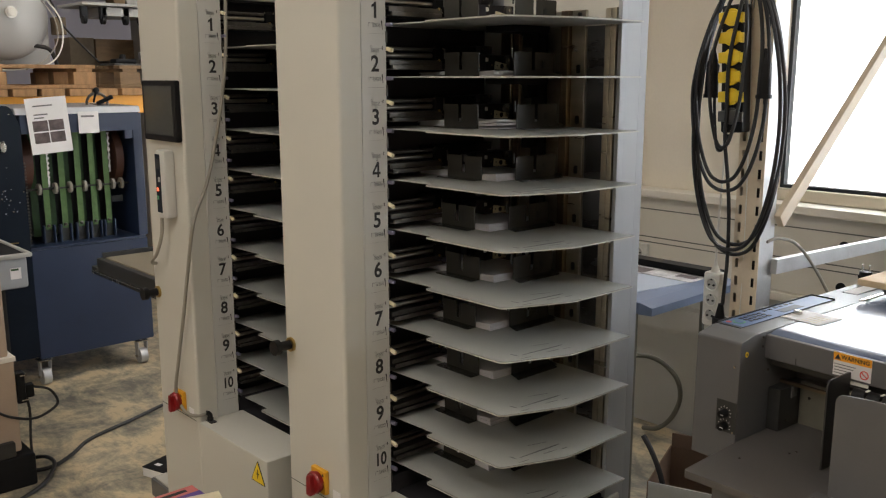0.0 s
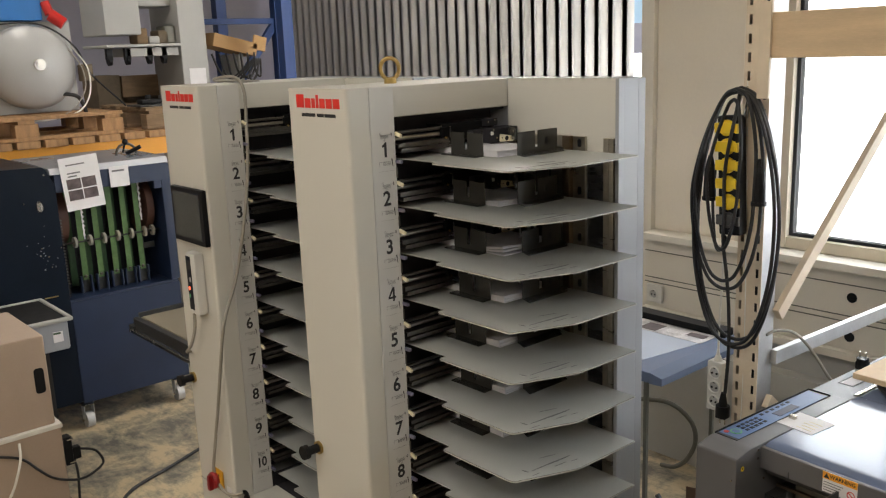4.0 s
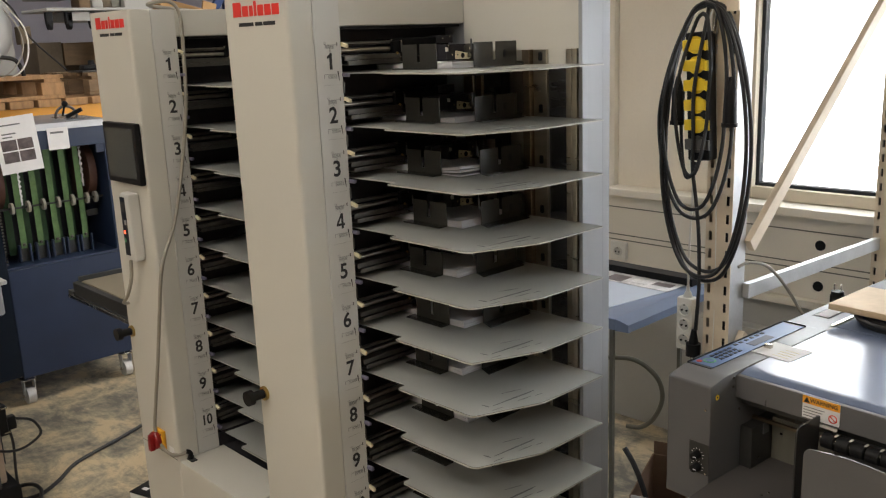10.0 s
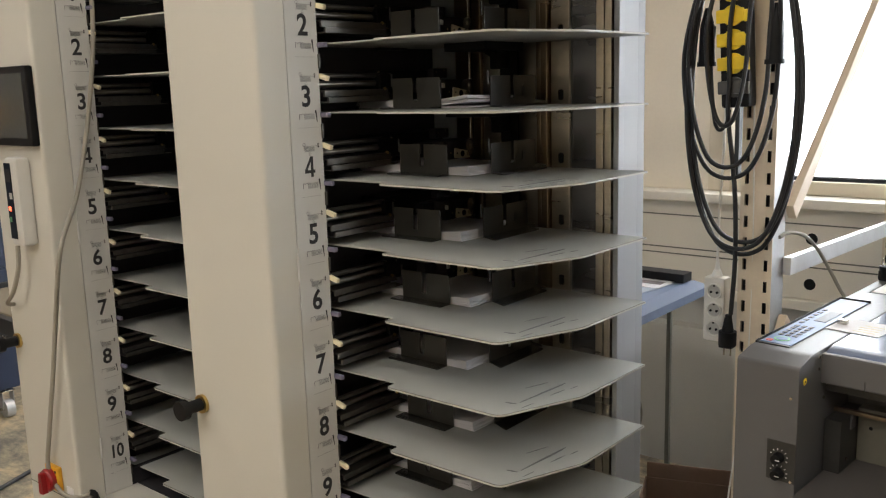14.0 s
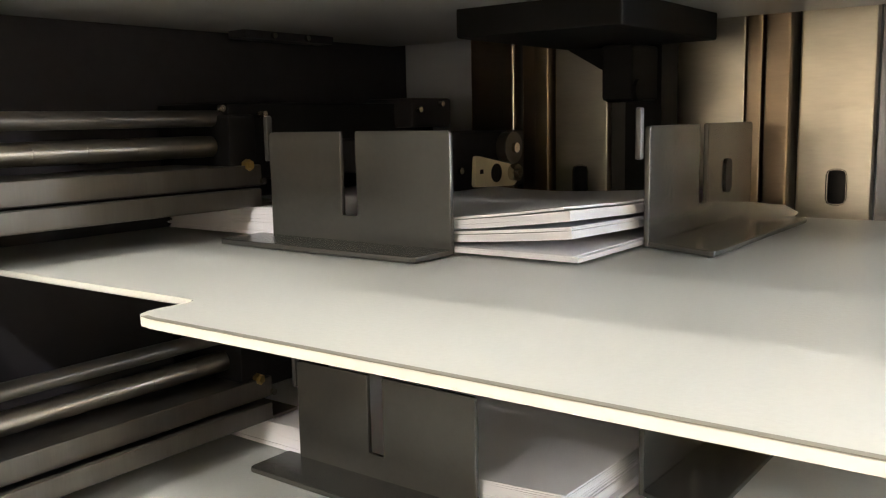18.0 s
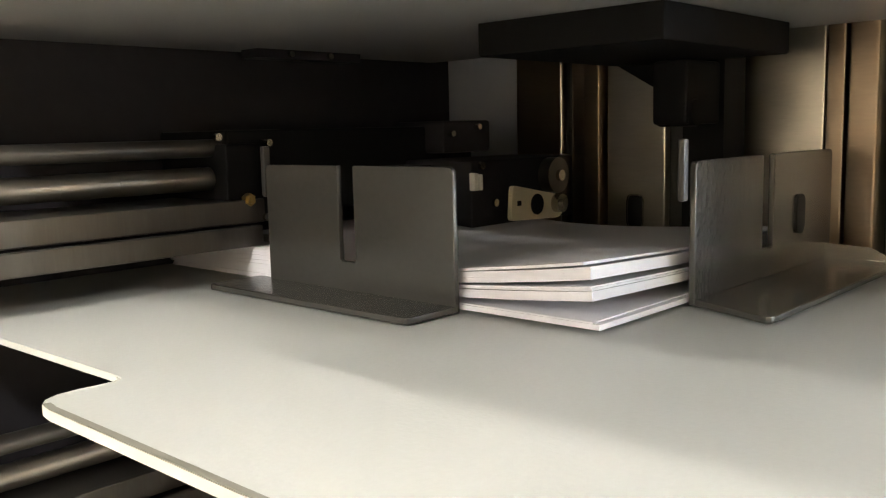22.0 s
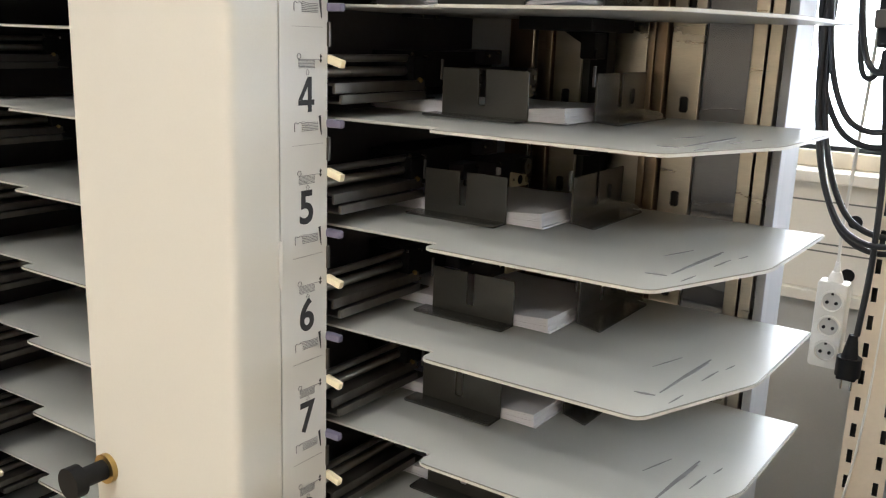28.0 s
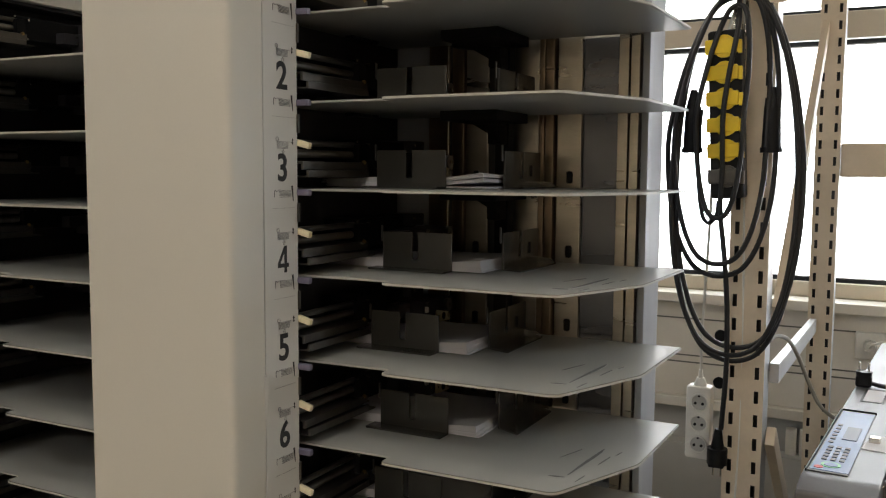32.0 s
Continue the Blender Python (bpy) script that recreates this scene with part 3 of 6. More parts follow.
TRAY = rounded([(-0.075, 0.172), (0.136, 0.178), (0.134, 0.150), (0.388, 0.152), (0.453, 0.314), (0.458, 0.538), (-0.075, 0.538)],
               [0, 0.007, 0.013, 0.014, 0.012, 0.006, 0])


def soften(bm, w=0.0007):
    """Small rounded edges on a plate."""
    es = [e for e in bm.edges if len(e.link_faces) == 2 and e.calc_face_angle(0) > radians(50)]
    bmesh.ops.bevel(bm, geom=es, offset=w, segments=2, profile=0.5, affect="EDGES")
    return bm


def tray_meshes():
    d = {}
    bm = B()
    prism(bm, TRAY, -0.0024, 0.0)
    d["tray"] = bake("tray", bm, "tray", 30)
    # thin sheet below the tray that carries its painted shade
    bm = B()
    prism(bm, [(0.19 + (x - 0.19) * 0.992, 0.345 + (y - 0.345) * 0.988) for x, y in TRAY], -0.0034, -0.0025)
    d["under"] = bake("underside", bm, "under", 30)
    # upturned rim under the front edge
    bm = B()
    edge = [Vector((*p, 0)) for p in TRAY]
    off = []
    for i in range(1, 25):
        dr = (edge[i + 1 if i < 24 else i] - edge[i - 1 if i > 1 else i]).normalized()
        off.append(Vector((dr.y, -dr.x, 0)) * 0.0012)
    for i in range(1, 24):
        a, b, n, k = edge[i], edge[i + 1], off[i - 1], off[i]
        lo, dn = Vector((0, 0, -0.0030)), Vector((0, 0, -0.001))
        q = [bm.verts.new(p) for p in (a + n + lo, b + k + lo, b + k, a + n, a - n + lo, b - k + lo, b - k + dn, a - n + dn)]
        for f in ((0, 1, 2, 3), (5, 4, 7, 6), (3, 2, 6, 7), (1, 0, 4, 5)):
            bm.faces.new([q[k] for k in f])
    bmesh.ops.recalc_face_normals(bm, faces=bm.faces)
    d["rim"] = bake("rim", bm, "edge", 30)
    # dark worn line along the front edge
    bm = B()
    for i in range(9, 21):
        a, b = edge[i], edge[i + 1]
        n, k = off[i - 1], off[i]
        q = [bm.verts.new(p + Vector((0, 0, h))) for h in (0.0001, 0.0004) for p in (a + n * 0.9, b + k * 0.9, b - k * 0.9, a - n * 0.9)]
        for f in ((4, 5, 6, 7), (0, 1, 5, 4), (2, 3, 7, 6)):
            bm.faces.new([q[v] for v in f])
    bmesh.ops.recalc_face_normals(bm, faces=bm.faces)
    d["line"] = bake("edge_line", bm, "hose", 30)
    # dark marks near the free corner
    bm = B()
    for (x0, y0), (x1, y1), w in (((0.359, 0.212), (0.380, 0.216), 0.0020), ((0.381, 0.226), (0.391, 0.356), 0.0024), ((0.3855, 0.270), (0.392, 0.345), 0.0016),
                                  ((0.347, 0.291), (0.363, 0.341), 0.0009), ((0.404, 0.285), (0.409, 0.325), 0.0012), ((0.414, 0.335), (0.418, 0.355), 0.0010), ((0.398, 0.205), (0.402, 0.235), 0.0010)):
        a, b = Vector((x0, y0, 0)), Vector((x1, y1, 0))
        n = Vector((-(b - a).y, (b - a).x, 0)).normalized() * w
        q = [a - n * 0.3, a + n * 0.3, (a + b) / 2 + n, b + n * 0.4, b - n * 0.4, (a + b) / 2 - n]
        lo = [bm.verts.new(p) for p in q]
        hi = [bm.verts.new(p + Vector((0, 0, 0.0005))) for p in q]
        bm.faces.new(hi)
        for i in range(6):
            bm.faces.new((lo[i], lo[(i + 1) % 6], hi[(i + 1) % 6], hi[i]))
    bmesh.ops.recalc_face_normals(bm, faces=bm.faces)
    d["mark"] = bake("dark_mark", bm, "grey_ink")
    # slotted angle guides
    def slotted(u0, u1, s0, s1, sz, h, th, axis):
        pts = rounded([(u0, 0), (u1, 0), (u1, h), (s1, h), (s1, sz), (s0, sz), (s0, h), (u0, h)], [0, 0, 0.003, 0.001, 0.001, 0.001, 0.001, 0.003], 3)
        bm = B()
        prism(bm, pts, -th, 0.0, axis)
        return soften(bm)
    bm = slotted(0.0, 0.120, 0.052, 0.062, 0.0155, 0.0575, 0.0028, "y")
    d["g_plate"] = bake("front_guide", bm, "guide", 30)
    bm = B()
    prism(bm, rounded([(-0.012, -0.030), (0.120, -0.030), (0.120, 0.0), (-0.012, 0.0)], [0.004, 0.003, 0, 0.002], 3), 0.0, 0.0028)
    soften(bm)
    d["g_base"] = bake("guide_foot", bm, "guide", 30)
    bm = slotted(0.0, 0.148, 0.064, 0.075, 0.0155, 0.0575, 0.0028, "x")
    d["h_plate"] = bake("side_guide", bm, "guide", 30)
    bm = B()
    prism(bm, rounded([(0.0, 0.0), (0.037, -0.016), (0.037, 0.135), (0.0, 0.148)], [0, 0.005, 0.004, 0], 3), 0.0, 0.0028)
    soften(bm)
    d["h_base"] = bake("guide_foot", bm, "guide", 30)
    bm = B()
    prism(bm, [(0.0, 0.0028), (0.028, 0.0028), (0.030, 0.005), (0.022, 0.009), (0.0, 0.010)], 0.1405, 0.1415, "y")
    d["spring"] = bake("guide_spring", bm, "steel", 30)
    d["tab"] = bake("guide_clip", bx(-0.0042, -0.0012, -0.0075, -0.0035, 0.042, 0.066, bev=0.0008), "dark", 30)
    bm = B()
    prism(bm, rounded([(0.100, 0.0185), (0.110, 0.0185), (0.110, 0.0375), (0.100, 0.0375)], [0.005] * 4, 4), -0.0032, 0.0012, "x")
    d["hole"] = bake("guide_hole", bm, "black", 30)
    return d


def feeder_meshes():
    """The suction feeder of one bin, z measured from its tray."""
    d = {}
    bm = B()
    cyl(bm, (-0.012, 0.158, 0.066), (-0.012, 0.50, 0.066), 0.0045, 14)
    d["shaft"] = bake("feed_shaft", bm, "alu", 40)
    bm = B()
    cyl(bm, (-0.014, 0.155, 0.0505), (-0.014, 0.310, 0.0505), 0.0058, 20)
    d["roller"] = bake("feed_roller", bm, "roller", 40)
    bm = B()
    cyl(bm, (-0.014, 0.0, 0.0505), (-0.014, 0.018, 0.0505), 0.00595, 20)
    d["sleeve"] = bake("roller_sleeve", bm, "roller", 40)
    bm = B()
    box(bm, -0.05, 0.004, 0.155, 0.325, 0.0365, 0.0395, bev=0.001)
    box(bm, 0.0005, 0.005, 0.155, 0.325, 0.0275, 0.0395, bev=0.0008)
    d["upper"] = bake("feed_plate", bm, "alu", 30)
    bm = B()
    box(bm, -0.06, 0.0125, 0.158, 0.338, 0.0165, 0.0185, bev=0.0006)
    box(bm, 0.008, 0.0125, 0.158, 0.318, 0.0165, 0.0268, bev=0.0008)
    d["lower"] = bake("separator_plate", bm, "alu", 30)
    bm = B()
    box(bm, -0.07, -0.004, 0.31, 0.50, 0.03, 0.075, bev=0.002)
    d["block"] = bake("suction_block", bm, "arm", 30)
    d["bcap"] = bake("block_cap", bx(-0.05, 0.002, 0.305, 0.325, 0.03, 0.068, bev=0.002), "arm", 30)
    d["bsens"] = bake("sensor_block", bx(-0.02, 0.02, 0.40, 0.47, 0.030, 0.052, bev=0.002), "inner", 30)
    d["bend"] = bake("end_block", bx(-0.03, 0.012, 0.455, 0.5, 0.058, 0.078, bev=0.002), "inner", 30)
    bm = B()
    cyl(bm, (-0.003, 0.0, 0.0), (0.003, 0.0, 0.0), 0.0019, 10)
    d["screw"] = bake("screw", bm, "steel", 40)
    bm = B()
    cyl(bm, (0.002, 0.316, 0.0395), (0.0055, 0.316, 0.0395), 0.0034, 6)
    cyl(bm, (0.0055, 0.316, 0.0395), (0.007, 0.316, 0.0395), 0.002, 10)
    d["brass"] = bake("hex_screw", bm, "brass", 30)
    bm = B()
    cyl(bm, (0.001, 0.3005, 0.0715), (0.004, 0.3005, 0.0715), 0.0020, 10)
    d["capscrew"] = bake("cap_screw", bm, "steel", 30)
    bm = B()
    prism(bm, rounded([(0.461, 0.0180), (0.512, 0.0160), (0.518, 0.0290), (0.463, 0.0390)], [0.003, 0.006, 0.006, 0.003], 3), 0.056, 0.059, "x")
    d["lever"] = bake("cream_bracket", bm, "cream", 30)
    bm = B()
    cyl(bm, (0.0588, 0.4865, 0.0262), (0.0594, 0.4865, 0.0262), 0.0064, 20)
    box(bm, 0.0588, 0.0594, 0.467, 0.4705, 0.0265, 0.0295)
    d["lhole"] = bake("bracket_hole", bm, "black", 40)
    bm = B()
    cyl(bm, (0.050, 0.511, 0.0425), (0.058, 0.511, 0.0425), 0.0112, 24)
    d["wheel"] = bake("contact_wheel", bm, "alu", 40)
    bm = B()
    cyl(bm, (0.0588, 0.5065, 0.0255), (0.064, 0.5065, 0.0255), 0.0058, 14)
    cyl(bm, (0.064, 0.5065, 0.0255), (0.066, 0.5065, 0.0255), 0.003, 10)
    cyl(bm, (0.058, 0.511, 0.0425), (0.0605, 0.511, 0.0425), 0.0035, 12)
    d["nut"] = bake("bracket_screw", bm, "steel", 40)
    bm = B()
    box(bm, 0.050, 0.054, 0.4345, 0.4375, 0.0375, 0.0475)
    box(bm, 0.050, 0.054, 0.4395, 0.4415, 0.0375, 0.0465)
    d["sensor"] = bake("sensor_pins", bm, "white_pl")
    bm = B()
    box(bm, -0.004, 0.050, 0.436, 0.538, 0.0150, 0.0545, bev=0.002)
    d["sblock"] = bake("sensor_housing", bm, "inner", 30)
    bm = B()
    cyl(bm, (0.0495, 0.0, 0.0), (0.052, 0.0, 0.0), 0.0023, 10)
    d["sscrew"] = bake("housing_screw", bm, "steel", 40)
    bm = B()
    box(bm, -0.004, 0.020, 0.148, 0.156, 0.0605, 0.0695, bev=0.0015, m=Matrix.Translation((0, 0, 0.065)) @ Matrix.Rotation(radians(14), 4, "Y") @ Matrix.Translation((0, 0, -0.065)))
    d["finger"] = bake("finger_lever", bm, "cream", 30)
    d["knob"] = bake("lock_knob", bx(-0.004, 0.020, 0.146, 0.155, -0.009, 0.0, bev=0.002), "lilac", 30)
    d["clip"] = bake("spring_clip", bx(0.0, 0.003, 0.1465, 0.150, -0.046, -0.02), "alu")
    # arm of the tray above, hanging from the rails
    bm = B()
    prism(bm, [(0.060, 0.1224), (0.060, 0.114), (0.098, 0.109), (0.144, 0.083), (0.144, -0.004), (0.168, -0.004), (0.168, 0.1224)], 0.508, 0.534, "y")
    box(bm, 0.105, 0.203, 0.379, 0.507, 0.106, 0.1224, bev=0.0015)
    box(bm, 0.146, 0.166, 0.47, 0.508, 0.072, 0.105, bev=0.002)
    cyl(bm, (0.147, 0.478, 0.078), (0.168, 0.478, 0.078), 0.007, 14)
    d["arm"] = bake("tray_arm", bm, "arm", 30)
    bm = B()
    cyl(bm, (-0.046, 0.0, 0.1190), (-0.0435, 0.0, 0.1190), 0.0019, 10)
    d["uscrew"] = bake("bracket_screw", bm, "steel", 40)
    d["under"] = bake("arm_bracket", bx(-0.062, -0.046, 0.362, 0.441, 0.1165, 0.1218), "inner")
    return d


TM, FM = tray_meshes(), feeder_meshes()
DX = (0.0, -0.002, 0.0, 0.009, -0.012, 0.006, -0.004, 0.006, 0.0, -0.006)
DY = (0.0, 0.004, 0.0, 0.004, 0.003, 0.002, 0.0, 0.004, 0.002, 0.003)


def heavy(k):
    """The figures 1 and 4 in a heavy upright cut."""
    bm = B()
    if k == 1:
        prism(bm, [(-0.0015, -0.0186), (0.0062, -0.0186), (0.0062, 0.0190), (0.0006, 0.0190), (-0.0012, 0.0152), (-0.0085, 0.0116), (-0.0085, 0.0056), (-0.0015, 0.0082)], 0, 0.0004)
    else:
        prism(bm, [(0.0022, -0.0186), (0.0086, -0.0186), (0.0086, 0.0190), (0.0022, 0.0190)], 0, 0.0002)
        prism(bm, [(-0.0130, -0.0112), (0.0021, -0.0112), (0.0021, -0.0054), (-0.0130, -0.0054)], 0, 0.0002)
        prism(bm, [(0.0087, -0.0112), (0.0130, -0.0112), (0.0130, -0.0054), (0.0087, -0.0054)], 0, 0.0002)
        prism(bm, [(-0.0130, -0.0053), (-0.0068, -0.0053), (0.0021, 0.0088), (0.0021, 0.0190)], 0, 0.0002)
    return bm


def label_meshes():
    for k in range(1, 11):
        bm = letters(str(k), 0.052 if k < 10 else 0.048, thick=0.0011) if k not in (1, 4) else heavy(k)
        sx = 0.95 if k < 10 else 0.8
        turned(bm, Matrix.Rotation(radians(90), 4, "Z") @ Matrix.Rotation(radians(90), 4, "X") @ Matrix.Diagonal((sx, 1, 1, 1)))
        LABEL[k] = bake("numeral", bm, "ink")
    # pictograms of paper stacks: a ring, lines, arrows and a hook
    X = 0.0006
    bm = B()
    tube(bm, [(0.0004, 0.1025 + 0.0028 * math.cos(a), 0.0463 + 0.0028 * math.sin(a)) for a in [2 * math.pi * i / 16 for i in range(17)]], 0.00035, 1, 5)
    LABEL["ring"] = bake("print_ring", bm, "grey_ink")
    bm = B()
    tube(bm, [(0.0004, *p) for p in ((0.114, 0.0265), (0.114, 0.0292), (0.1125, 0.0292), (0.1155, 0.0325), (0.1185, 0.0292), (0.117, 0.0292), (0.117, 0.0265), (0.114, 0.0265))], 0.0003, 1, 5)
    LABEL["up"] = bake("print_arrow", bm, "grey_ink")
    # sheets drawn as one meandering line
    bm = B()
    pts = []
    for i in range(7):
        z = 0.0340 + i * 0.00148
        pts += [(0.0004, 0.102, z), (0.0004, 0.1265, z)][::1 if i % 2 == 0 else -1]
    pts.append((0.0004, 0.136, 0.0429))
    tube(bm, pts, 0.00034, 1, 4)
    LABEL["stack"] = bake("sheet_symbol", bm, "grey_ink")
    bm = B()
    prism(bm, [(0.1365, 0.0485), (0.1385, 0.0452), (0.1370, 0.0452), (0.1370, 0.0426), (0.1385, 0.0426), (0.1365, 0.0393), (0.1345, 0.0426), (0.1360, 0.0426), (0.1360, 0.0452), (0.1345, 0.0452)], 0, X, "x")
    LABEL["arrow"] = bake("print_arrow", bm, "ink")
    bm = B()
    pts = []
    for i in range(6):
        row = [(0.0004, 0.107, -0.0440 + i * 0.0020), (0.0004, 0.117, -0.0440 + i * 0.0017), (0.0004, 0.1315, -0.0440 + i * 0.0017)]
        pts += row[::1 if i % 2 == 0 else -1]
    tube(bm, pts, 0.00036, 1, 4)
    LABEL["fan"] = bake("sheet_symbol", bm, "grey_ink")
    bm = B()
    tube(bm, [(0.0004, 0.0955, -0.044), (0.0004, 0.0955, -0.036), (0.0004, 0.0975, -0.0345), (0.0004, 0.100, -0.036), (0.0004, 0.1015, -0.0355), (0.0004, 0.104, -0.0345), (0.0004, 0.107, -0.0358)], 0.0004, 3, 4)
    LABEL["hook"] = bake("print_hook", bm, "grey_ink")
    LABEL["rule"] = bake("print_rule", bx(0, 0.0003, 0.092, 0.140, -0.0595, -0.0592), "grey_ink")
    bm = B()
    prism(bm, [(0.1332, -0.029), (0.1365, -0.0285), (0.138, -0.050), (0.1372, -0.050)], 0, X, "x")
    LABEL["wedge"] = bake("wedge_mark", bm, "ink")


label_meshes()


def collator(x, label, drop=0.0, loaded=True):
    t = thing("collator_tower", label, "collator", (x, 0, 0), group="vertical paper collators")
    TOP = 1.916
    # column
    bm = B()
    pts = rounded([(-0.262, 0.006), (0.0, 0.006), (0.0, 0.0725), (-0.012, 0.0725), (-0.012, 0.147), (-0.262, 0.147)], [0.007, 0.011, 0.001, 0, 0, 0.004], 6)
    prism(bm, pts, FLOOR, TOP)
    part("column", bm, "panel", t, "warm grey painted sheet steel column", smooth=30)
    part("number_strip", bx(-0.012, 0.0, 0.0742, 0.1485, 0.53, TOP - 0.001, bev=0.0015), "strip", t, "grey strip printed with bin numbers")
    for z in (1.800, 1.178, 0.63):
        bm = B()
        cyl(bm, (0.0005, 0.0734, z), (0.0005, 0.0734, z + 0.052), 0.0032, 12)
        part("hinge", bm, "strip", t)
    # back of the feeder housing
    part("housing", bx(-0.262, -0.078, 0.148, 0.5595, 0.53, TOP - 0.078), "inner", t, "black inner housing behind the feed rollers")
    part("top_cover", bx(-0.262, -0.004, 0.149, 0.559, TOP - 0.078, TOP - 0.001, bev=0.004), "panel", t)
    part("feeder_roof", bx(-0.077, -0.02, 0.15, 0.555, TOP - 0.085, TOP - 0.0785), "inner", t)
    # side plate
    part("side_plate", bx(-0.262, 0.394, 0.56, 0.622, FLOOR, TOP, bev=0.005), "plate", t, "blue-grey painted side frame")
    part("outer_plate", bx(-0.262, 0.391, 0.6225, 0.655, FLOOR, TOP - 0.003, bev=0.004), "plate", t, "blue-grey outer cover")
    part("plate_lip", bx(0.384, 0.396, 0.5395, 0.5615, FLOOR, TOP - 0.0005, bev=0.002), "plate", t)
    # inner face split at the top tray: lit tone above, shade colour below
    part("inner_cheek", bx(-0.003, 0.3835, 0.5562, 0.5598, Z1 - 0.003, TOP - 0.002), "panel", t, "warm grey inner cheek, lit tone above the top tray")
    part("steel_liner", bx(0.283, 0.3835, 0.556, 0.5597, 0.56, Z1 - 0.004), "galv", t, "galvanised inner sheet, darkened for shade below the top tray")
    part("plate_liner", bx(-0.008, 0.24, 0.556, 0.5595, 0.56, Z1 + 0.02), "dark", t)
    # rails and bracket sheets on the inner face
    # first rail is zinc in shade, its darkness given by the bronze
    for x0, x1, y0, m in ((-0.008, 0.031, 0.553, "bronze"), (0.034, 0.0365, 0.545, "steel"), (0.040, 0.053, 0.551, "bronze"), (0.055, 0.067, 0.543, "bronze"), (0.069, 0.111, 0.549, "zinc"), (0.16, 0.206, 0.549, "zinc"),
                          (0.209, 0.219, 0.541, "bronze"), (0.222, 0.237, 0.536, "bronze"), (0.2395, 0.282, 0.5475, "zinc"),
                          (0.344, 0.361, 0.543, "zinc"), (0.3615, 0.3645, 0.551, "dark"), (0.365, 0.380, 0.5385, "zinc")):
        part("rail", bx(x0, x1, y0, 0.556, 0.56, Z1 + 0.035, bev=0.0015), m, t)
    part("base_cabinet", bx(-0.255, 0.40, 0.0085, 0.60, FLOOR, 0.528, bev=0.006), "panel", t, "grey steel base cabinet")
    # thin black sheet on the base: the gap's shade as colour
    part("base_gap_dark", bx(-0.01, 0.394, 0.165, 0.555, 0.528, 0.5295), "inner", t, "black sheet for the dark gap under the lowest tray")
    part("panel_seam", bx(-0.258, -0.012, 0.0053, 0.0062, 0.5285, 0.5300), "ink", t)
    part("base_wall", bx(-0.012, -0.002, 0.15, 0.556, 0.53, 0.575), "inner", t)
    slot = bake("rail_slot", bx(-0.006, 0.006, -0.001, 0.004, -0.011, 0.011, bev=0.004), "black", 40)
    for k in range(1, 11):
        z = Z1 - PITCH * (k - 1)
        zc = z + 0.028
        tr = share("tray", TM["tray"], t, (0, 0, z - drop))
        share("rim", TM["rim"], tr)
        share("edge_line", TM["line"], tr)
        share("underside", TM["under"], tr, label="underside with shade put into its grey")
        share("dark_mark", TM["mark"], tr)
        if loaded:
            dx, dy = DX[k - 1], DY[k - 1]
            share("front_guide", TM["g_plate"], tr, (0.034 + dx, 0.308 + dy, 0.0006))
            share("guide_foot", TM["g_base"], tr, (0.034 + dx, 0.308 + dy, 0.0006))
            hx = 0.0 if k == 3 else -0.01 + dx
            share("side_guide", TM["h_plate"], tr, (0.2212 + hx, 0.372, 0.0006))
            share("guide_foot", TM["h_base"], tr, (0.2212 + hx, 0.372, 0.0006))
            share("guide_clip", TM["tab"], tr, (0.2212 + hx, 0.372, 0.0006))
            share("guide_clip", TM["tab"], tr, (0.034 + dx, 0.313 + dy, 0.0006))
            share("guide_spring", TM["spring"], tr, (0.2212 + hx, 0.372, 0.0006))
            share("guide_hole", TM["hole"], tr, (0.2212 + hx, 0.372, 0.0006))
        for key, nm in (("shaft", "feed_shaft"), ("roller", "feed_roller"), ("upper", "feed_plate"), ("lower", "separator_plate"), ("block", "suction_block"), ("bcap", "block_cap"), ("bsens", "sensor_block"), ("bend", "end_block"),
                        ("lever", "cream_bracket"), ("lhole", "bracket_hole"), ("wheel", "contact_wheel"), ("nut", "bracket_screw"),
                        ("sensor", "sensor_pins"), ("sblock", "sensor_housing"), ("finger", "finger_lever"), ("knob", "lock_knob"), ("clip", "spring_clip"), ("brass", "hex_screw"), ("capscrew", "cap_screw")):
            share(nm, FM[key], t, (0, 0, z))
        for i in range(5):
            share("roller_sleeve", FM["sleeve"], t, (0, 0.17 + 0.028 * i, z))
        for sxx, syy, szz in ((0.002, 0.33, 0.068), (-0.014, 0.313, 0.0705), (0.013, 0.46, 0.070), (0.013, 0.485, 0.074), (0.021, 0.43, 0.046), (0.021, 0.43, 0.034), (0.004, 0.325, 0.030)):
            share("screw", FM["screw"], t, (sxx, syy, z + szz))
        for yy, zz in ((0.4445, 0.0515), (0.4565, 0.0290)):
            share("housing_screw", FM["sscrew"], t, (0, yy, z + zz))
        if k > 1:
            share("tray_arm", FM["arm"], t, (0, 0, z - drop))
            share("arm_bracket", FM["under"], t, (0, 0, z - drop))
            for yy in (0.385, 0.415):
                share("bracket_screw", FM["uscrew"], t, (0, yy, z - drop))
        for sx, sy in ((0.09, 0.548), (0.263, 0.5465)):
            share("rail_slot", slot, t, (sx, sy, z + 0.018))
        share("numeral", LABEL[k], t, (0.0002, 0.114, zc))
        for key, nm in (("ring", "print_ring"), ("up", "print_arrow"), ("stack", "sheet_symbol"), ("arrow", "print_arrow")):
            share(nm, LABEL[key], t, (0.0001, 0, zc - 0.0056))
        for key, nm in (("fan", "sheet_symbol"), ("hook", "print_hook"), ("rule", "print_rule"), ("wedge", "print_wedge")):
            share(nm, LABEL[key], t, (0.0001, 0, zc + 0.0055))
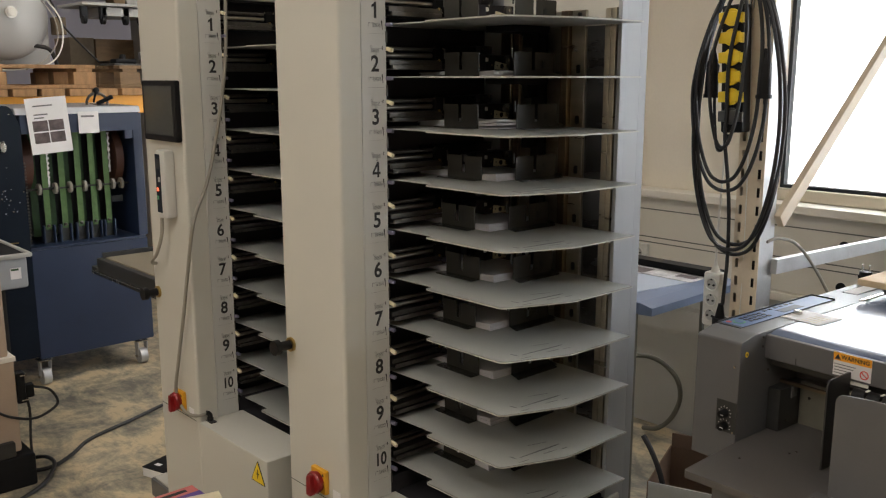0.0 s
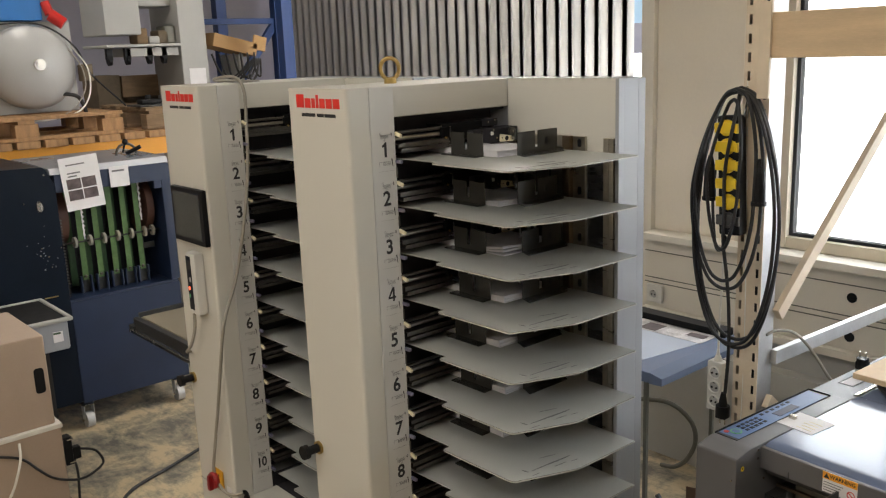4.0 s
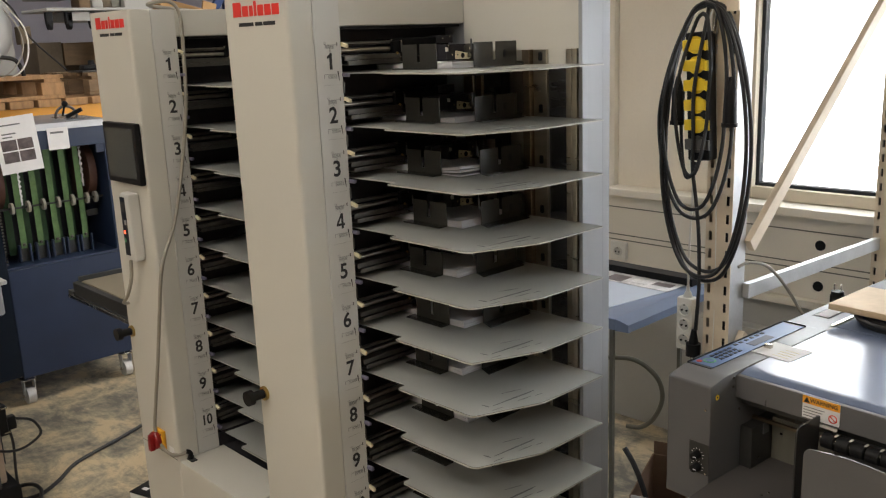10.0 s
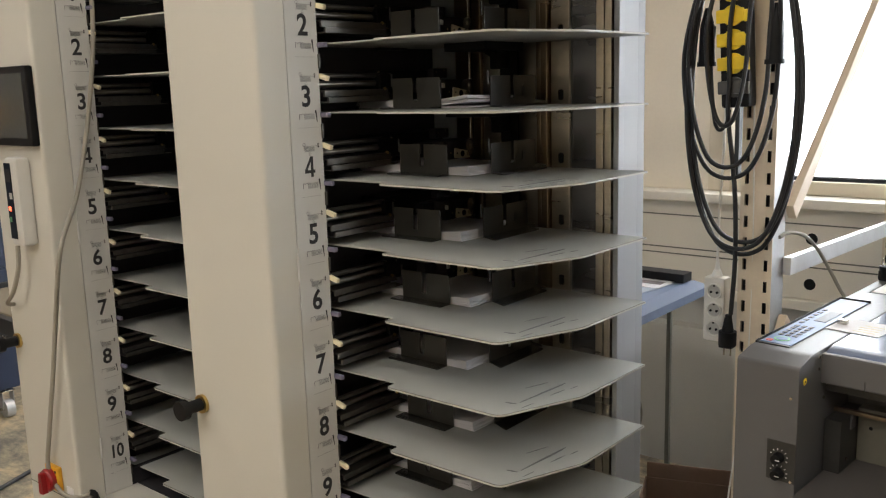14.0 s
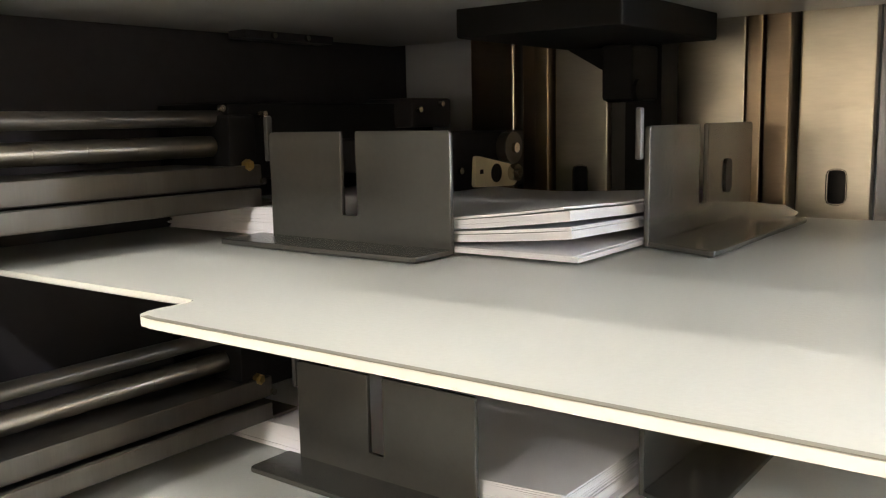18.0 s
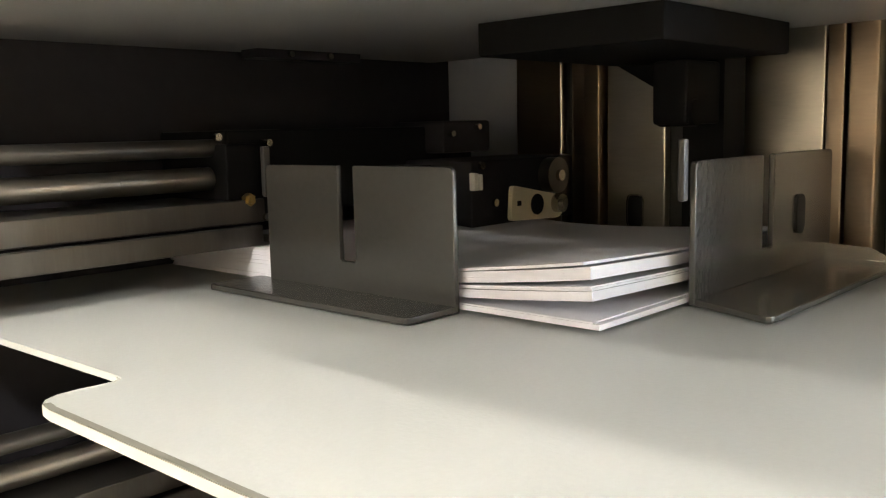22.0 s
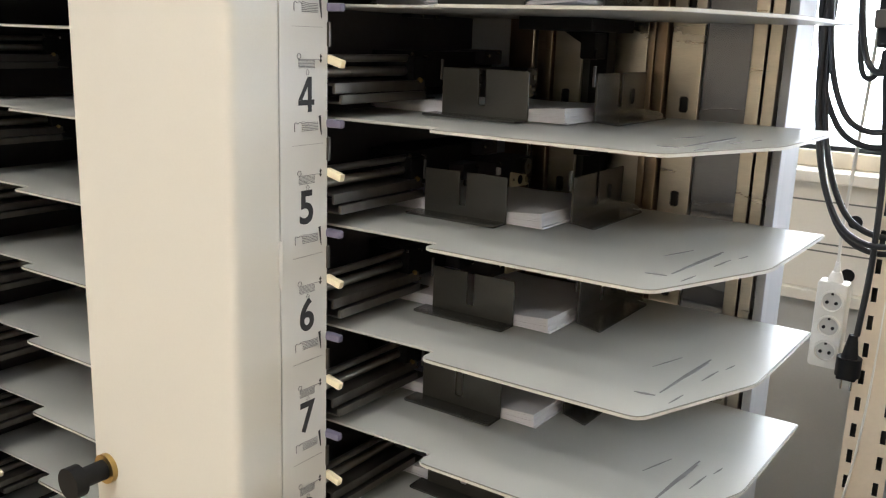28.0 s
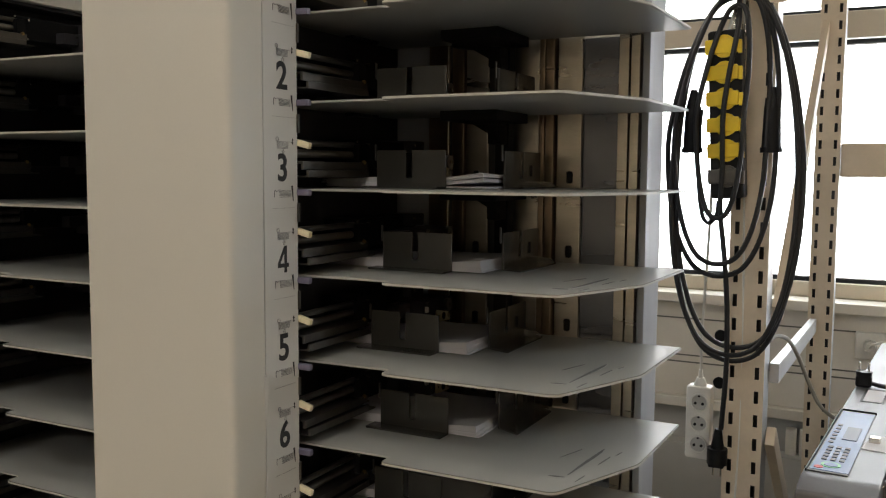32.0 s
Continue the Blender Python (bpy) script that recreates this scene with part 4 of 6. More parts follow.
    # front plate bits: maker's name and model as plain bars
    for i, (u, w, h) in enumerate(((0.0, 0.030, 0.036), (0.034, 0.022, 0.026), (0.060, 0.013, 0.026), (0.077, 0.009, 0.036), (0.090, 0.02, 0.026), (0.114, 0.022, 0.026), (0.140, 0.024, 0.026))):
        part("name_bar", bx(-0.222 + u * 1.18, -0.222 + (u + w) * 1.18, 0.0052, 0.0062, 1.868, 1.868 + h * 0.92), "red", t, "red printed bar")
    for u, w in ((0.0, 0.062), (0.07, 0.03), (0.104, 0.048)):
        part("model_bar", bx(-0.20 + u, -0.20 + u + w, 0.0052, 0.0062, 1.846, 1.8545), "ink", t)
    # turning knob and main switch
    kx = -0.2335
    bm = B()
    cyl(bm, (kx, 0.0065, 0.915), (kx, -0.001, 0.915), 0.019, 24)
    part("knob_collar", bm, "brass", t)
    bm = B()
    cyl(bm, (kx, -0.001, 0.915), (kx, -0.034, 0.915), 0.0125, 20)
    cyl(bm, (kx, -0.034, 0.915), (kx, -0.05, 0.915), 0.020, 20)
    part("hand_knob", bm, "black", t, "black plastic hand knob")
    sx = -0.11
    part("switch_plate", bx(sx - 0.032, sx + 0.032, -0.008, 0.0065, 0.545, 0.61, bev=0.004), "switch_yellow", t, "orange-yellow main switch plate")
    bm = B()
    cyl(bm, (sx, -0.008, 0.576), (sx, -0.020, 0.576), 0.027, 28, 0.030)
    cyl(bm, (sx, -0.020, 0.576), (sx, -0.026, 0.576), 0.030, 28, 0.027)
    prism(bm, rounded([(sx - 0.011, 0.545), (sx + 0.011, 0.545), (sx + 0.007, 0.600), (sx - 0.007, 0.600)], [0.006] * 4, 4), -0.038, -0.024, "y")
    part("switch_knob", bm, "switch_red", t, "dark red rotary main switch", smooth=35)
    part("lock_hole", bx(sx + 0.020, sx + 0.026, -0.0088, -0.007, 0.596, 0.602), "ink", t)
    # warning triangle on the base
    bm = B()
    prism(bm, rounded([(0.311, 0.4475), (0.389, 0.4475), (0.35, 0.5165)], [0.004] * 3, 3), 0.0072, 0.0088, "y")
    part("hazard_border", bm, "ink", t)
    bm = B()
    prism(bm, [(0.3155, 0.450), (0.3845, 0.450), (0.35, 0.511)], 0.0066, 0.0086, "y")
    part("hazard_triangle", bm, "yellow", t)
    bm = B()
    prism(bm, [(0.351, 0.49), (0.345, 0.473), (0.350, 0.474), (0.348, 0.46), (0.356, 0.478), (0.351, 0.477)], 0.0055, 0.0068, "y")
    part("hazard_bolt", bm, "ink", t)
    part("rating_plate", bx(-0.062, -0.03, 0.005, 0.0065, 0.535, 0.565), "sheet", t)
    return t


AX = -0.79
tower_b = collator(0.0, "tall grey collator tower with ten numbered paper trays")
tower_a = collator(AX, "tall grey collator tower with control screen and empty trays", 0.036, False)
# screen and pendant on the second tower
part("screen_bezel", bx(-0.225, -0.003, -0.012, 0.0065, 1.414, 1.596, bev=0.004), "black", tower_a, "black framed control screen")
part("screen", bx(-0.208, -0.022, -0.0128, -0.011, 1.432, 1.58), "screen", tower_a, "dark lcd panel switched off")
pend = part("pendant", bx(-0.128, -0.062, -0.03, 0.0065, 1.178, 1.388, bev=0.01), "strip", tower_a, "grey hand pendant with a red light")
part("pendant_face", bx(-0.122, -0.090, -0.0308, -0.029, 1.195, 1.375), "navy_dk", pend)
part("pendant_light", bx(-0.116, -0.106, -0.0318, -0.030, 1.262, 1.272), "led", pend)
part("pendant_key", bx(-0.118, -0.108, -0.0318, -0.030, 1.235, 1.247), "kgreen", pend, "green key")
part("pendant_key", bx(-0.106, -0.094, -0.0318, -0.030, 1.29, 1.305), "mgrey", pend)
part("pendant_key", bx(-0.118, -0.093, -0.0318, -0.030, 1.33, 1.36), "dark", pend)
for tw, bits in ((tower_b, ((-0.155, 0.262, 1.915),)),):
    for ex, ey, ez in bits:
        bm = B()
        ring = [(ex + 0.025 * math.cos(a) * 0.67, ey + 0.025 * math.cos(a) * 0.74, ez + 0.039 + 0.028 * math.sin(a)) for a in [2 * math.pi * i / 20 for i in range(21)]]
        tube(bm, ring, 0.0055, 2, 10)
        cyl(bm, (ex, ey, ez - 0.001), (ex, ey, ez + 0.014), 0.017, 16)
        part("lifting_eye", bm, "brass", tw, "brass lifting eye bolt")

# paper stacks
rng = random.Random(4)
def paper_stack(k, x):
    z = Z1 - PITCH * (k - 1) + 0.0008
    t = thing("paper_stack", "loose stack of white paper sheets on a tray", "paper", (x, 0, z), group="paper stacks in the collator")
    n = {1: 12, 2: 10, 3: 15}.get(k, 14)
    h = 0.0
    hi = 0.2175 if k == 3 else 0.204 + DX[k - 1]
    curl = (0.015 if k == 3 else 0.007) * (0.7 + 0.6 * rng.random())
    ph = rng.random() * 6
    for i in range(n):
        f = i / n
        dz = (0.0004 + 0.0006 * rng.random() if i % 5 else 0.0012) * (1.15 if k == 3 else 1.0)
        step = (0.0, 0.0035, 0.0045, 0.008)[min(3, (i + 4) // 6)] if i else 0.0
        x1 = hi - step - 0.00025 * rng.random()
        y0 = 0.3095 + DY[k - 1] + 0.3 * step + 0.00012 * rng.random()
        fan = 0.0003 * (i % 7 == 0)
        xl = -0.062 - 0.012 * rng.random()
        bm = B()
        rows = []
        for a in range(15):
            u = a / 14
            xx = xl + u * (x1 - xl)
            row = []
            for yy, e in ((y0, 1.0), (y0 + 0.06, 0.6), (0.5, 0.25)):
                lean = min(0.006, dz * 0.6) * (1 if e == 1.0 else 0)
                up = curl * (f ** 1.4 if k != 3 else (0.0 if i < 3 else 0.42 if i < 9 else 0.56)) * max(0.0, (u - 0.5) / 0.5) ** 2 * (0.35 + 0.65 * e) - 0.0028 * f * math.exp(-((u - 0.62) / 0.13) ** 2) * e + fan * u * e + 0.0028 * f * math.exp(-((u - 0.34) / 0.09) ** 2)
                row += [bm.verts.new((xx, yy, h + up + 0.0006)), bm.verts.new((xx - (lean if a == 14 else 0), yy + lean, h + up + 0.0006 + dz * 0.995))]
            rows.append(row)
        for p, q in zip(rows, rows[1:]):
            for c in ((0, 1), (1, 3), (3, 5), (5, 4), (4, 2), (2, 0)):
                bm.faces.new((p[c[0]], p[c[1]], q[c[1]], q[c[0]]))
        for r in (rows[0], rows[-1]):
            bm.faces.new([r[c] for c in (0, 1, 3, 2)])
            bm.faces.new([r[c] for c in (2, 3, 5, 4)])
        bmesh.ops.recalc_face_normals(bm, faces=bm.faces)
        part("sheet", bm, "paper", t, smooth=30)
        h += dz
for k in range(1, 11):
    paper_stack(k, 0.0)

# ---- rack beside the window ----
rack = thing("storage_rack", "cream perforated steel rack posts with braces and a wooden beam", "rack", (0.0, 0.0, 0.0))


def perforated(x0, x1, y, z0, z1, cols, name, material, face=-1, pitch=0.05, sw=0.009, sh=0.026, th=0.002):
    """A post face in the x-z plane with rows of real slots."""
    bm = B()
    edges = [x0] + [e for c in cols for e in (c - sw / 2, c + sw / 2)] + [x1]
    for i in range(0, len(edges), 2):
        box(bm, edges[i], edges[i + 1], y, y + th, z0, z1)
    z = z0
    while z < z1:
        for c in cols:
            box(bm, c - sw / 2, c + sw / 2, y, y + th, z, min(z + pitch - sh, z1))
        z += pitch
    return part(name, bm, material, rack, smooth=None)


for px0, px1, py, zt in ((0.447, 0.524, 1.022, 2.35), (0.52, 0.59, 2.02, 2.35), (2.45, 2.53, 1.022, 2.35), (2.45, 2.53, 2.02, 2.35)):
    perforated(px0, px1, py, FLOOR, zt, (px0 + 0.014, px1 - 0.014), "post_face", "post")
    part("post_side", bx(px1 - 0.002, px1, py + 0.002, py + 0.080, FLOOR, zt), "post_grey", rack)
    part("post_side", bx(px0, px0 + 0.002, py + 0.002, py + 0.080, FLOOR, zt), "post", rack)
    part("post_core", bx(px0 + 0.002, px1 - 0.002, py + 0.03, py + 0.032, FLOOR, zt), "dark", rack)
    part("post_foot", bx(px0 - 0.01, px1 + 0.01, py - 0.01, py + 0.08, FLOOR, FLOOR + 0.006), "post_grey", rack)
def bar(a, b, w, d, material, name):
    a, b = Vector(a), Vector(b)
    dr = b - a
    m = Matrix.Translation((a + b) / 2) @ dr.to_track_quat("Y", "Z").to_matrix().to_4x4()
    return part(name, bx(-d / 2, d / 2, -dr.length / 2, dr.length / 2, -w / 2, w / 2, bev=0.002, m=m), material, rack)
bar((0.536, 1.088, 1.088), (0.536, 2.03, 1.048), 0.042, 0.02, "post_grey", "brace")
bar((0.536, 1.10, 1.213), (0.536, 2.03, 1.945), 0.042, 0.02, "post", "brace")
bar((0.537, 1.06, 0.96), (0.537, 2.03, 0.16), 0.042, 0.02, "post", "brace")
bar((2.45, 1.03, 1.03), (2.45, 2.03, 1.0), 0.042, 0.02, "post_grey", "brace")
part("shelf_beam", bx(0.527, 2.46, 0.985, 1.0205, 1.945, 2.062, bev=0.004), "wood", rack, "pale wooden shelf beam")
part("shelf_beam", bx(0.592, 2.46, 2.03, 2.07, 1.50, 1.60, bev=0.004), "post", rack, "cream steel shelf beam")
part("beam_bracket", bx(0.512, 0.545, 0.975, 0.985, 1.84, 2.09, bev=0.002), "post", rack)

# extension lead: black strip with yellow caps and coiled cable, hung on the post
lead = thing("extension_lead", "black rubber socket strip with yellow flaps hung on a post", "extension lead", (0.458, 1.018, 1.868))
def lp(x, y, z):
    return (x - 0.46, y - 0.985, z - 1.87)
tilt = Matrix.Translation((-0.019, -0.022, -0.24)) @ Matrix.Rotation(radians(-3.0), 4, "Y")
strip = part("strip_body", bx(-0.033, 0.033, -0.024, 0.018, -0.17, 0.165, bev=0.006, m=tilt), "black", lead)
for i in range(6):
    z = 0.132 - i * 0.0515
    bm = B()
    cyl(bm, (0, -0.030, z), (0, -0.024, z), 0.0225, 22)
    box(bm, -0.037, 0.026, -0.0325, -0.025, z - 0.0145, z + 0.0145, bev=0.003)
    box(bm, 0.026, 0.034, -0.031, -0.022, z - 0.016, z + 0.010, bev=0.001)
    turned(bm, tilt)
    part("socket_flap", bm, "yellow" if i < 5 else "alu", strip, "yellow hinged socket flap" if i < 5 else "grey lamp cover")
bm = B()
tube(bm, [(-0.012, -0.02, -0.075), (-0.012, -0.012, -0.03), (0.0, 0.0, 0.0), (0.012, -0.012, -0.03), (0.008, -0.02, -0.08)], 0.004, 6, 8)
part("hanger", bm, "steel", lead)
loops = [
    (-0.130, 0.132, 1.127, 0.004, 0.87), (-0.122, 0.138, 1.157, -0.006, 0.865), (-0.138, 0.085, 1.302, -0.012, 0.86), (-0.122, 0.066, 1.327, -0.02, 0.868), (-0.130, 0.128, 1.142, -0.014, 0.862), (-0.075, 0.02, 1.42, -0.03, 0.84),
]
for lx, rx, zb, oy, zt in loops:
    pts = []
    cx, hw, h = (lx + rx) / 2, (rx - lx) / 2, zt + 1.0 - zb
    for i in range(21):
        a = math.pi * 2 * i / 20
        dn = 0.5 - 0.5 * math.cos(a)
        sn = math.sin(a)
        ww = hw * math.copysign(abs(sn) ** 0.8, sn) * (0.86 + 0.14 * dn)
        pts.append((cx * min(1, dn * 2) - ww, -0.03 + oy + 0.008 * math.sin(3 * a), zt - 0.87 - h * dn))
    bm = B()
    tube(bm, pts, 0.0052, 8, 8)
    part("cable_loop", bm, "rubber", lead, "black rubber cable")
bm = B()
tube(bm, [lp(0.456, 0.96, 1.86), lp(0.460, 0.935, 1.80), lp(0.446, 0.925, 1.70), lp(0.438, 0.925, 1.62), lp(0.440, 0.926, 1.52), lp(0.438, 0.93, 1.44), lp(0.448, 0.938, 1.34), lp(0.456, 0.942, 1.24), lp(0.458, 0.945, 1.11), lp(0.452, 0.945, 0.985)], 0.0052, 8, 8)
part("cable_tail", bm, "rubber", lead, "black rubber cable")
bm = B()
tube(bm, [lp(0.43, 0.955, 1.455), lp(0.427, 0.95, 1.425), lp(0.41, 0.95, 1.41), lp(0.395, 0.955, 1.44), lp(0.385, 0.955, 1.55), lp(0.39, 0.955, 1.64)], 0.0045, 8, 8)
part("cable_tail", bm, "rubber", lead, "black rubber cable")
for sx, sz in ((0.374, 1.62), (0.527, 1.62)):
    bm = B()
    cyl(bm, lp(sx, 0.955, sz - 0.06), lp(sx, 0.955, sz + 0.02), 0.0185, 14, 0.016)
    cyl(bm, lp(sx, 0.955, sz + 0.02), lp(sx, 0.955, sz + 0.06), 0.016, 14, 0.006)
    cyl(bm, lp(sx, 0.955, sz - 0.068), lp(sx, 0.955, sz - 0.058), 0.021, 14)
    part("coupler", bm, "black", lead, "black rubber cable coupler")
bm = B()
cyl(bm, lp(0.447, 0.945, 0.985), lp(0.446, 0.945, 0.945), 0.007, 14, 0.014)
cyl(bm, lp(0.446, 0.945, 0.945), lp(0.446, 0.945, 0.912), 0.0205, 18)
box(bm, 0.43 - 0.46, 0.462 - 0.46, 0.93 - 0.985, 0.96 - 0.985, 0.906 - 1.87, 0.914 - 1.87, bev=0.003)
part("plug", bm, "black", lead, "black rubber mains plug")
bm = B()
for dx in (-0.008, 0.008):
    cyl(bm, lp(0.446 + dx, 0.945, 0.908), lp(0.446 + dx, 0.945, 0.886), 0.0022, 8)
part("plug_pins", bm, "steel", lead)

# white three-way strip hanging beside the post
ws = thing("power_strip", "white three-way socket strip hanging on its cable", "power strip", (0.398, 1.020, 0.983))
part("strip_body", bx(-0.026, 0.026, -0.018, 0.018, -0.078, 0.078, bev=0.006), "white_pl", ws)
for dz in (0.045, 0.0, -0.045):
    schuko(ws, 0.002, -0.0185, dz, 0.0195)
bm = B()
cyl(bm, (0.0, 0, 0.078), (0.0, 0, 0.094), 0.014, 14, 0.008)
cyl(bm, (0.0, 0, 0.094), (0.0, 0, 0.112), 0.006, 12, 0.004)
part("strain_relief", bm, "white_pl", ws)
bm = B()
tube(bm, [(0.0, 0, 0.11), (0.0, 0.0, 0.2), (0.008, 0, 0.42), (0.012, 0.002, 0.62), (0.03, 0.003, 0.8), (0.055, 0.0, 0.885)], 0.0032, 8, 8)
part("white_cable", bm, "white_pl", ws)
bm = B()
tube(bm, [(0.06, 0.003, 0.90), (0.066, 0.004, 0.7), (0.074, 0.0, 0.5), (0.082, 0.004, 0.1), (0.075, 0.0, -0.2), (0.045, -0.01, -0.5), (0.02, 0.0, -0.98)], 0.0022, 8, 6)
part("thin_wire", bm, "white_pl", ws)

# grey cable from the post to the dark machine
bm = B()
tube(bm, [(0.527, 1.06, 1.160), (0.536, 1.10, 1.166), (0.553, 1.16, 1.150), (0.569, 1.212, 1.108), (0.588, 1.26, 1.045), (0.612, 1.29, 0.985), (0.645, 1.315, 0.950), (0.69, 1.335, 0.943)], 0.0045, 8, 8)
solid("mains_cable", bm, "cable", "grey mains cable drooping from the rack to a machine", "cable")

# ---- dark grey finishing machine ----
dm = thing("finishing_machine", "dark grey paper finishing machine with keypad and slate cover", "machine", (0.633, 0.55, 0.0))
dm.rotation_euler = (0, 0, radians(-4))
def dp(name, x0, x1, y0, y1, z0, z1, m, label="", bev=0.004, par=None):
    return part(name, bx(x0, x1, y0, y1, z0, z1, bev=bev), m, par or dm, label)
def disc(name, a, b, r, m, par, seg=16, r2=None):
    bm = B()
    cyl(bm, a, b, r, seg, r2)
    return part(name, bm, m, par)
# control column, its top bevelled at the front
bm = B()
prism(bm, rounded([(0.0, 0.737), (0.0, 1.026), (0.055, 1.0375), (0.505, 1.0375), (0.505, 0.737)], [0, 0.006, 0.012, 0.004, 0], 4), 0.0, 0.1145, "x")
soften(bm, 0.003)
part("control_column", bm, "dgrey", dm, "dark grey control column", smooth=30)
dp("rear_column", 0.0, 0.1145, 0.507, 1.35, FLOOR, 1.034, "dgrey")
part("column_base", bx(0.03, 0.1145, 0.12, 0.505, FLOOR, 0.7365, bev=0.003), "dgrey", dm)
# keypad in a sunk dark frame
kp = dp("keypad_frame", 0.006, 0.066, 0.070, 0.488, 1.036, 1.0395, "dark", bev=0.001)
part("frame_rim", bx(0.003, 0.006, 0.068, 0.490, 1.0370, 1.0425, bev=0.001), "black", kp)
part("frame_rim", bx(0.006, 0.068, 0.488, 0.491, 1.0370, 1.0425, bev=0.001), "black", kp)
part("keypad", bx(0.009, 0.066, 0.078, 0.480, 1.0395, 1.0402), "keypad", kp, "blue membrane keypad")
disc("start_key", (0.036, 0.110, 1.0402), (0.036, 0.110, 1.0410), 0.0150, "kgreen", kp, 24)
disc("key_centre", (0.036, 0.110, 1.0410), (0.036, 0.110, 1.0415), 0.0105, "keypad", kp, 24)
disc("stop_key", (0.020, 0.092, 1.0402), (0.020, 0.092, 1.041), 0.007, "red_pl", kp)
key = bake("key", bx(-0.0042, 0.0042, -0.006, 0.006, 0, 0.0012, bev=0.0004), "navy_dk", 30)
for i in range(3):
    for j in range(5):
        share("key", key, kp, (0.022 + i * 0.0135, 0.140 + j * 0.0185, 1.0402))
for i in range(6):
    share("key", key, kp, (0.018, 0.245 + i * 0.024, 1.0402))
part("display", bx(0.032, 0.056, 0.27, 0.36, 1.0402, 1.041), "navy", kp)
# covers and body
bm = B()
prism(bm, rounded([(0.104, 0.985), (0.104, 1.03), (0.135, 1.0375), (0.545, 1.0375), (0.545, 0.985)], [0.004, 0.01, 0.01, 0.004, 0], 4), 0.117, 1.15, "x")
part("top_cover", soften(bm, 0.002), "dtop", dm, "slate grey glossy cover", smooth=30)
cl = dp("cover_lip", 0.1045, 1.15, 0.098, 0.116, 0.974, 1.030, "dgrey", bev=0.004)
dp("lip_notch", 0.19, 0.1915, 0.0968, 0.099, 0.974, 0.992, "dark", bev=0, par=cl)
dp("seam_strip", 0.118, 1.15, 0.545, 0.551, 0.99, 1.034, "black", bev=0)
dp("rear_cover", 0.117, 1.15, 0.551, 1.35, 0.985, 1.0365, "dtop", "slate grey rear cover", bev=0.004)
dp("steel_strip", 0.100, 0.112, 0.552, 0.70, 1.034, 1.0365, "steel", bev=0.001)
dp("rating_label", 0.030, 0.066, 0.61, 0.72, 1.034, 1.0352, "sheet", "white rating label in a dark frame", bev=0)
dp("label_frame", 0.025, 0.071, 0.605, 0.725, 1.034, 1.0346, "ink", bev=0)
dp("body", 0.117, 1.15, 0.235, 1.35, FLOOR, 0.984, "dgrey", bev=0.003)
dp("inner_wall", 0.117, 0.147, 0.12, 0.234, 0.7995, 0.90, "dark", bev=0)
dp("roof_panel", 0.117, 1.15, 0.12, 0.234, 0.955, 0.973, "dark", bev=0.001)
dp("inner_plate", 0.148, 0.30, 0.205, 0.234, 0.7995, 0.905, "hose", "grey inner plate", bev=0.001)
disc("plate_hole", (0.172, 0.2045, 0.868), (0.172, 0.206, 0.868), 0.0035, "black", dm)
dp("crossbar", 0.100, 0.42, 0.172, 0.182, 0.899, 0.907, "bronze", "bare metal cross bar", bev=0.001)
dp("small_block", 0.104, 0.122, 0.165, 0.171, 0.848, 0.896, "mgrey", bev=0.001)
dp("block_arm", 0.1225, 0.150, 0.166, 0.19, 0.872, 0.898, "dgrey", bev=0.001)
disc("screw", (0.110, 0.165, 0.880), (0.110, 0.1625, 0.880), 0.0026, "steel", dm, 8)
disc("screw", (0.148, 0.15, 0.82), (0.151, 0.15, 0.82), 0.003, "steel", dm, 8)
# delivery table with its upright stops
bm = B()
prism(bm, rounded([(0.134, -0.217), (1.1, -0.15), (1.1, 0.232), (0.1185, 0.232), (0.1185, 0.0)], [0.012, 0.02, 0, 0, 0], 5), 0.782, 0.799)
part("delivery_table", soften(bm, 0.002), "table_dk", dm, "dark grey delivery table", smooth=30)
dp("table_apron", 0.19, 1.05, -0.195, -0.10, 0.70, 0.7815, "dgrey", bev=0.003)
dp("table_support", 0.2, 1.0, -0.09, 0.19, FLOOR, 0.7815, "navy_dk", bev=0.004)
for x_, y_ in ((0.176, -0.076), (0.23, 0.03), (0.235, 0.05)):
    disc("table_screw", (x_, y_, 0.799), (x_, y_, 0.8005), 0.003, "steel", dm, 8)
bm = B()
prism(bm, rounded([(0.004, 0.7995), (0.0965, 0.7995), (0.0965, 0.995), (0.004, 0.995)], [0, 0, 0.004, 0.018], 5), 0.313, 0.3165, "x")
part("side_stop", bm, "dark", dm, "dark upright paper stop", smooth=30)
bm = B()
prism(bm, rounded([(0.384, 0.7995), (0.56, 0.7995), (0.56, 1.012), (0.47, 1.018), (0.384, 1.010)], [0, 0, 0.004, 0.03, 0.018], 5), -0.096, -0.092, "y")
part("side_stop", soften(bm), "dgrey", dm, "grey upright paper stop", smooth=30)
dp("stop_foot", 0.362, 0.56, -0.125, -0.096, 0.7992, 0.8015, "dgrey", bev=0.001)
# segmented black roller under the lip, with white drive bits
disc("roller_shaft", (0.33, 0.080, 0.952), (1.1, 0.080, 0.952), 0.009, "steel", dm, 10)
seg_ = B()
cyl(seg_, (0, 0, 0), (0.025, 0, 0), 0.017, 18)
seg_ = bake("roller_segment", seg_, "black", 40)
for i in range(9):
    share("roller_segment", seg_, dm, (0.336 + i * 0.031, 0.080, 0.952))
clip_ = bake("roller_clip", bx(0.0, 0.005, -0.010, 0.004, 0.0168, 0.0192, bev=0.001), "white_pl", 30)
for i in range(6):
    share("roller_clip", clip_, dm, (0.3615 + i * 0.031, 0.080, 0.952))
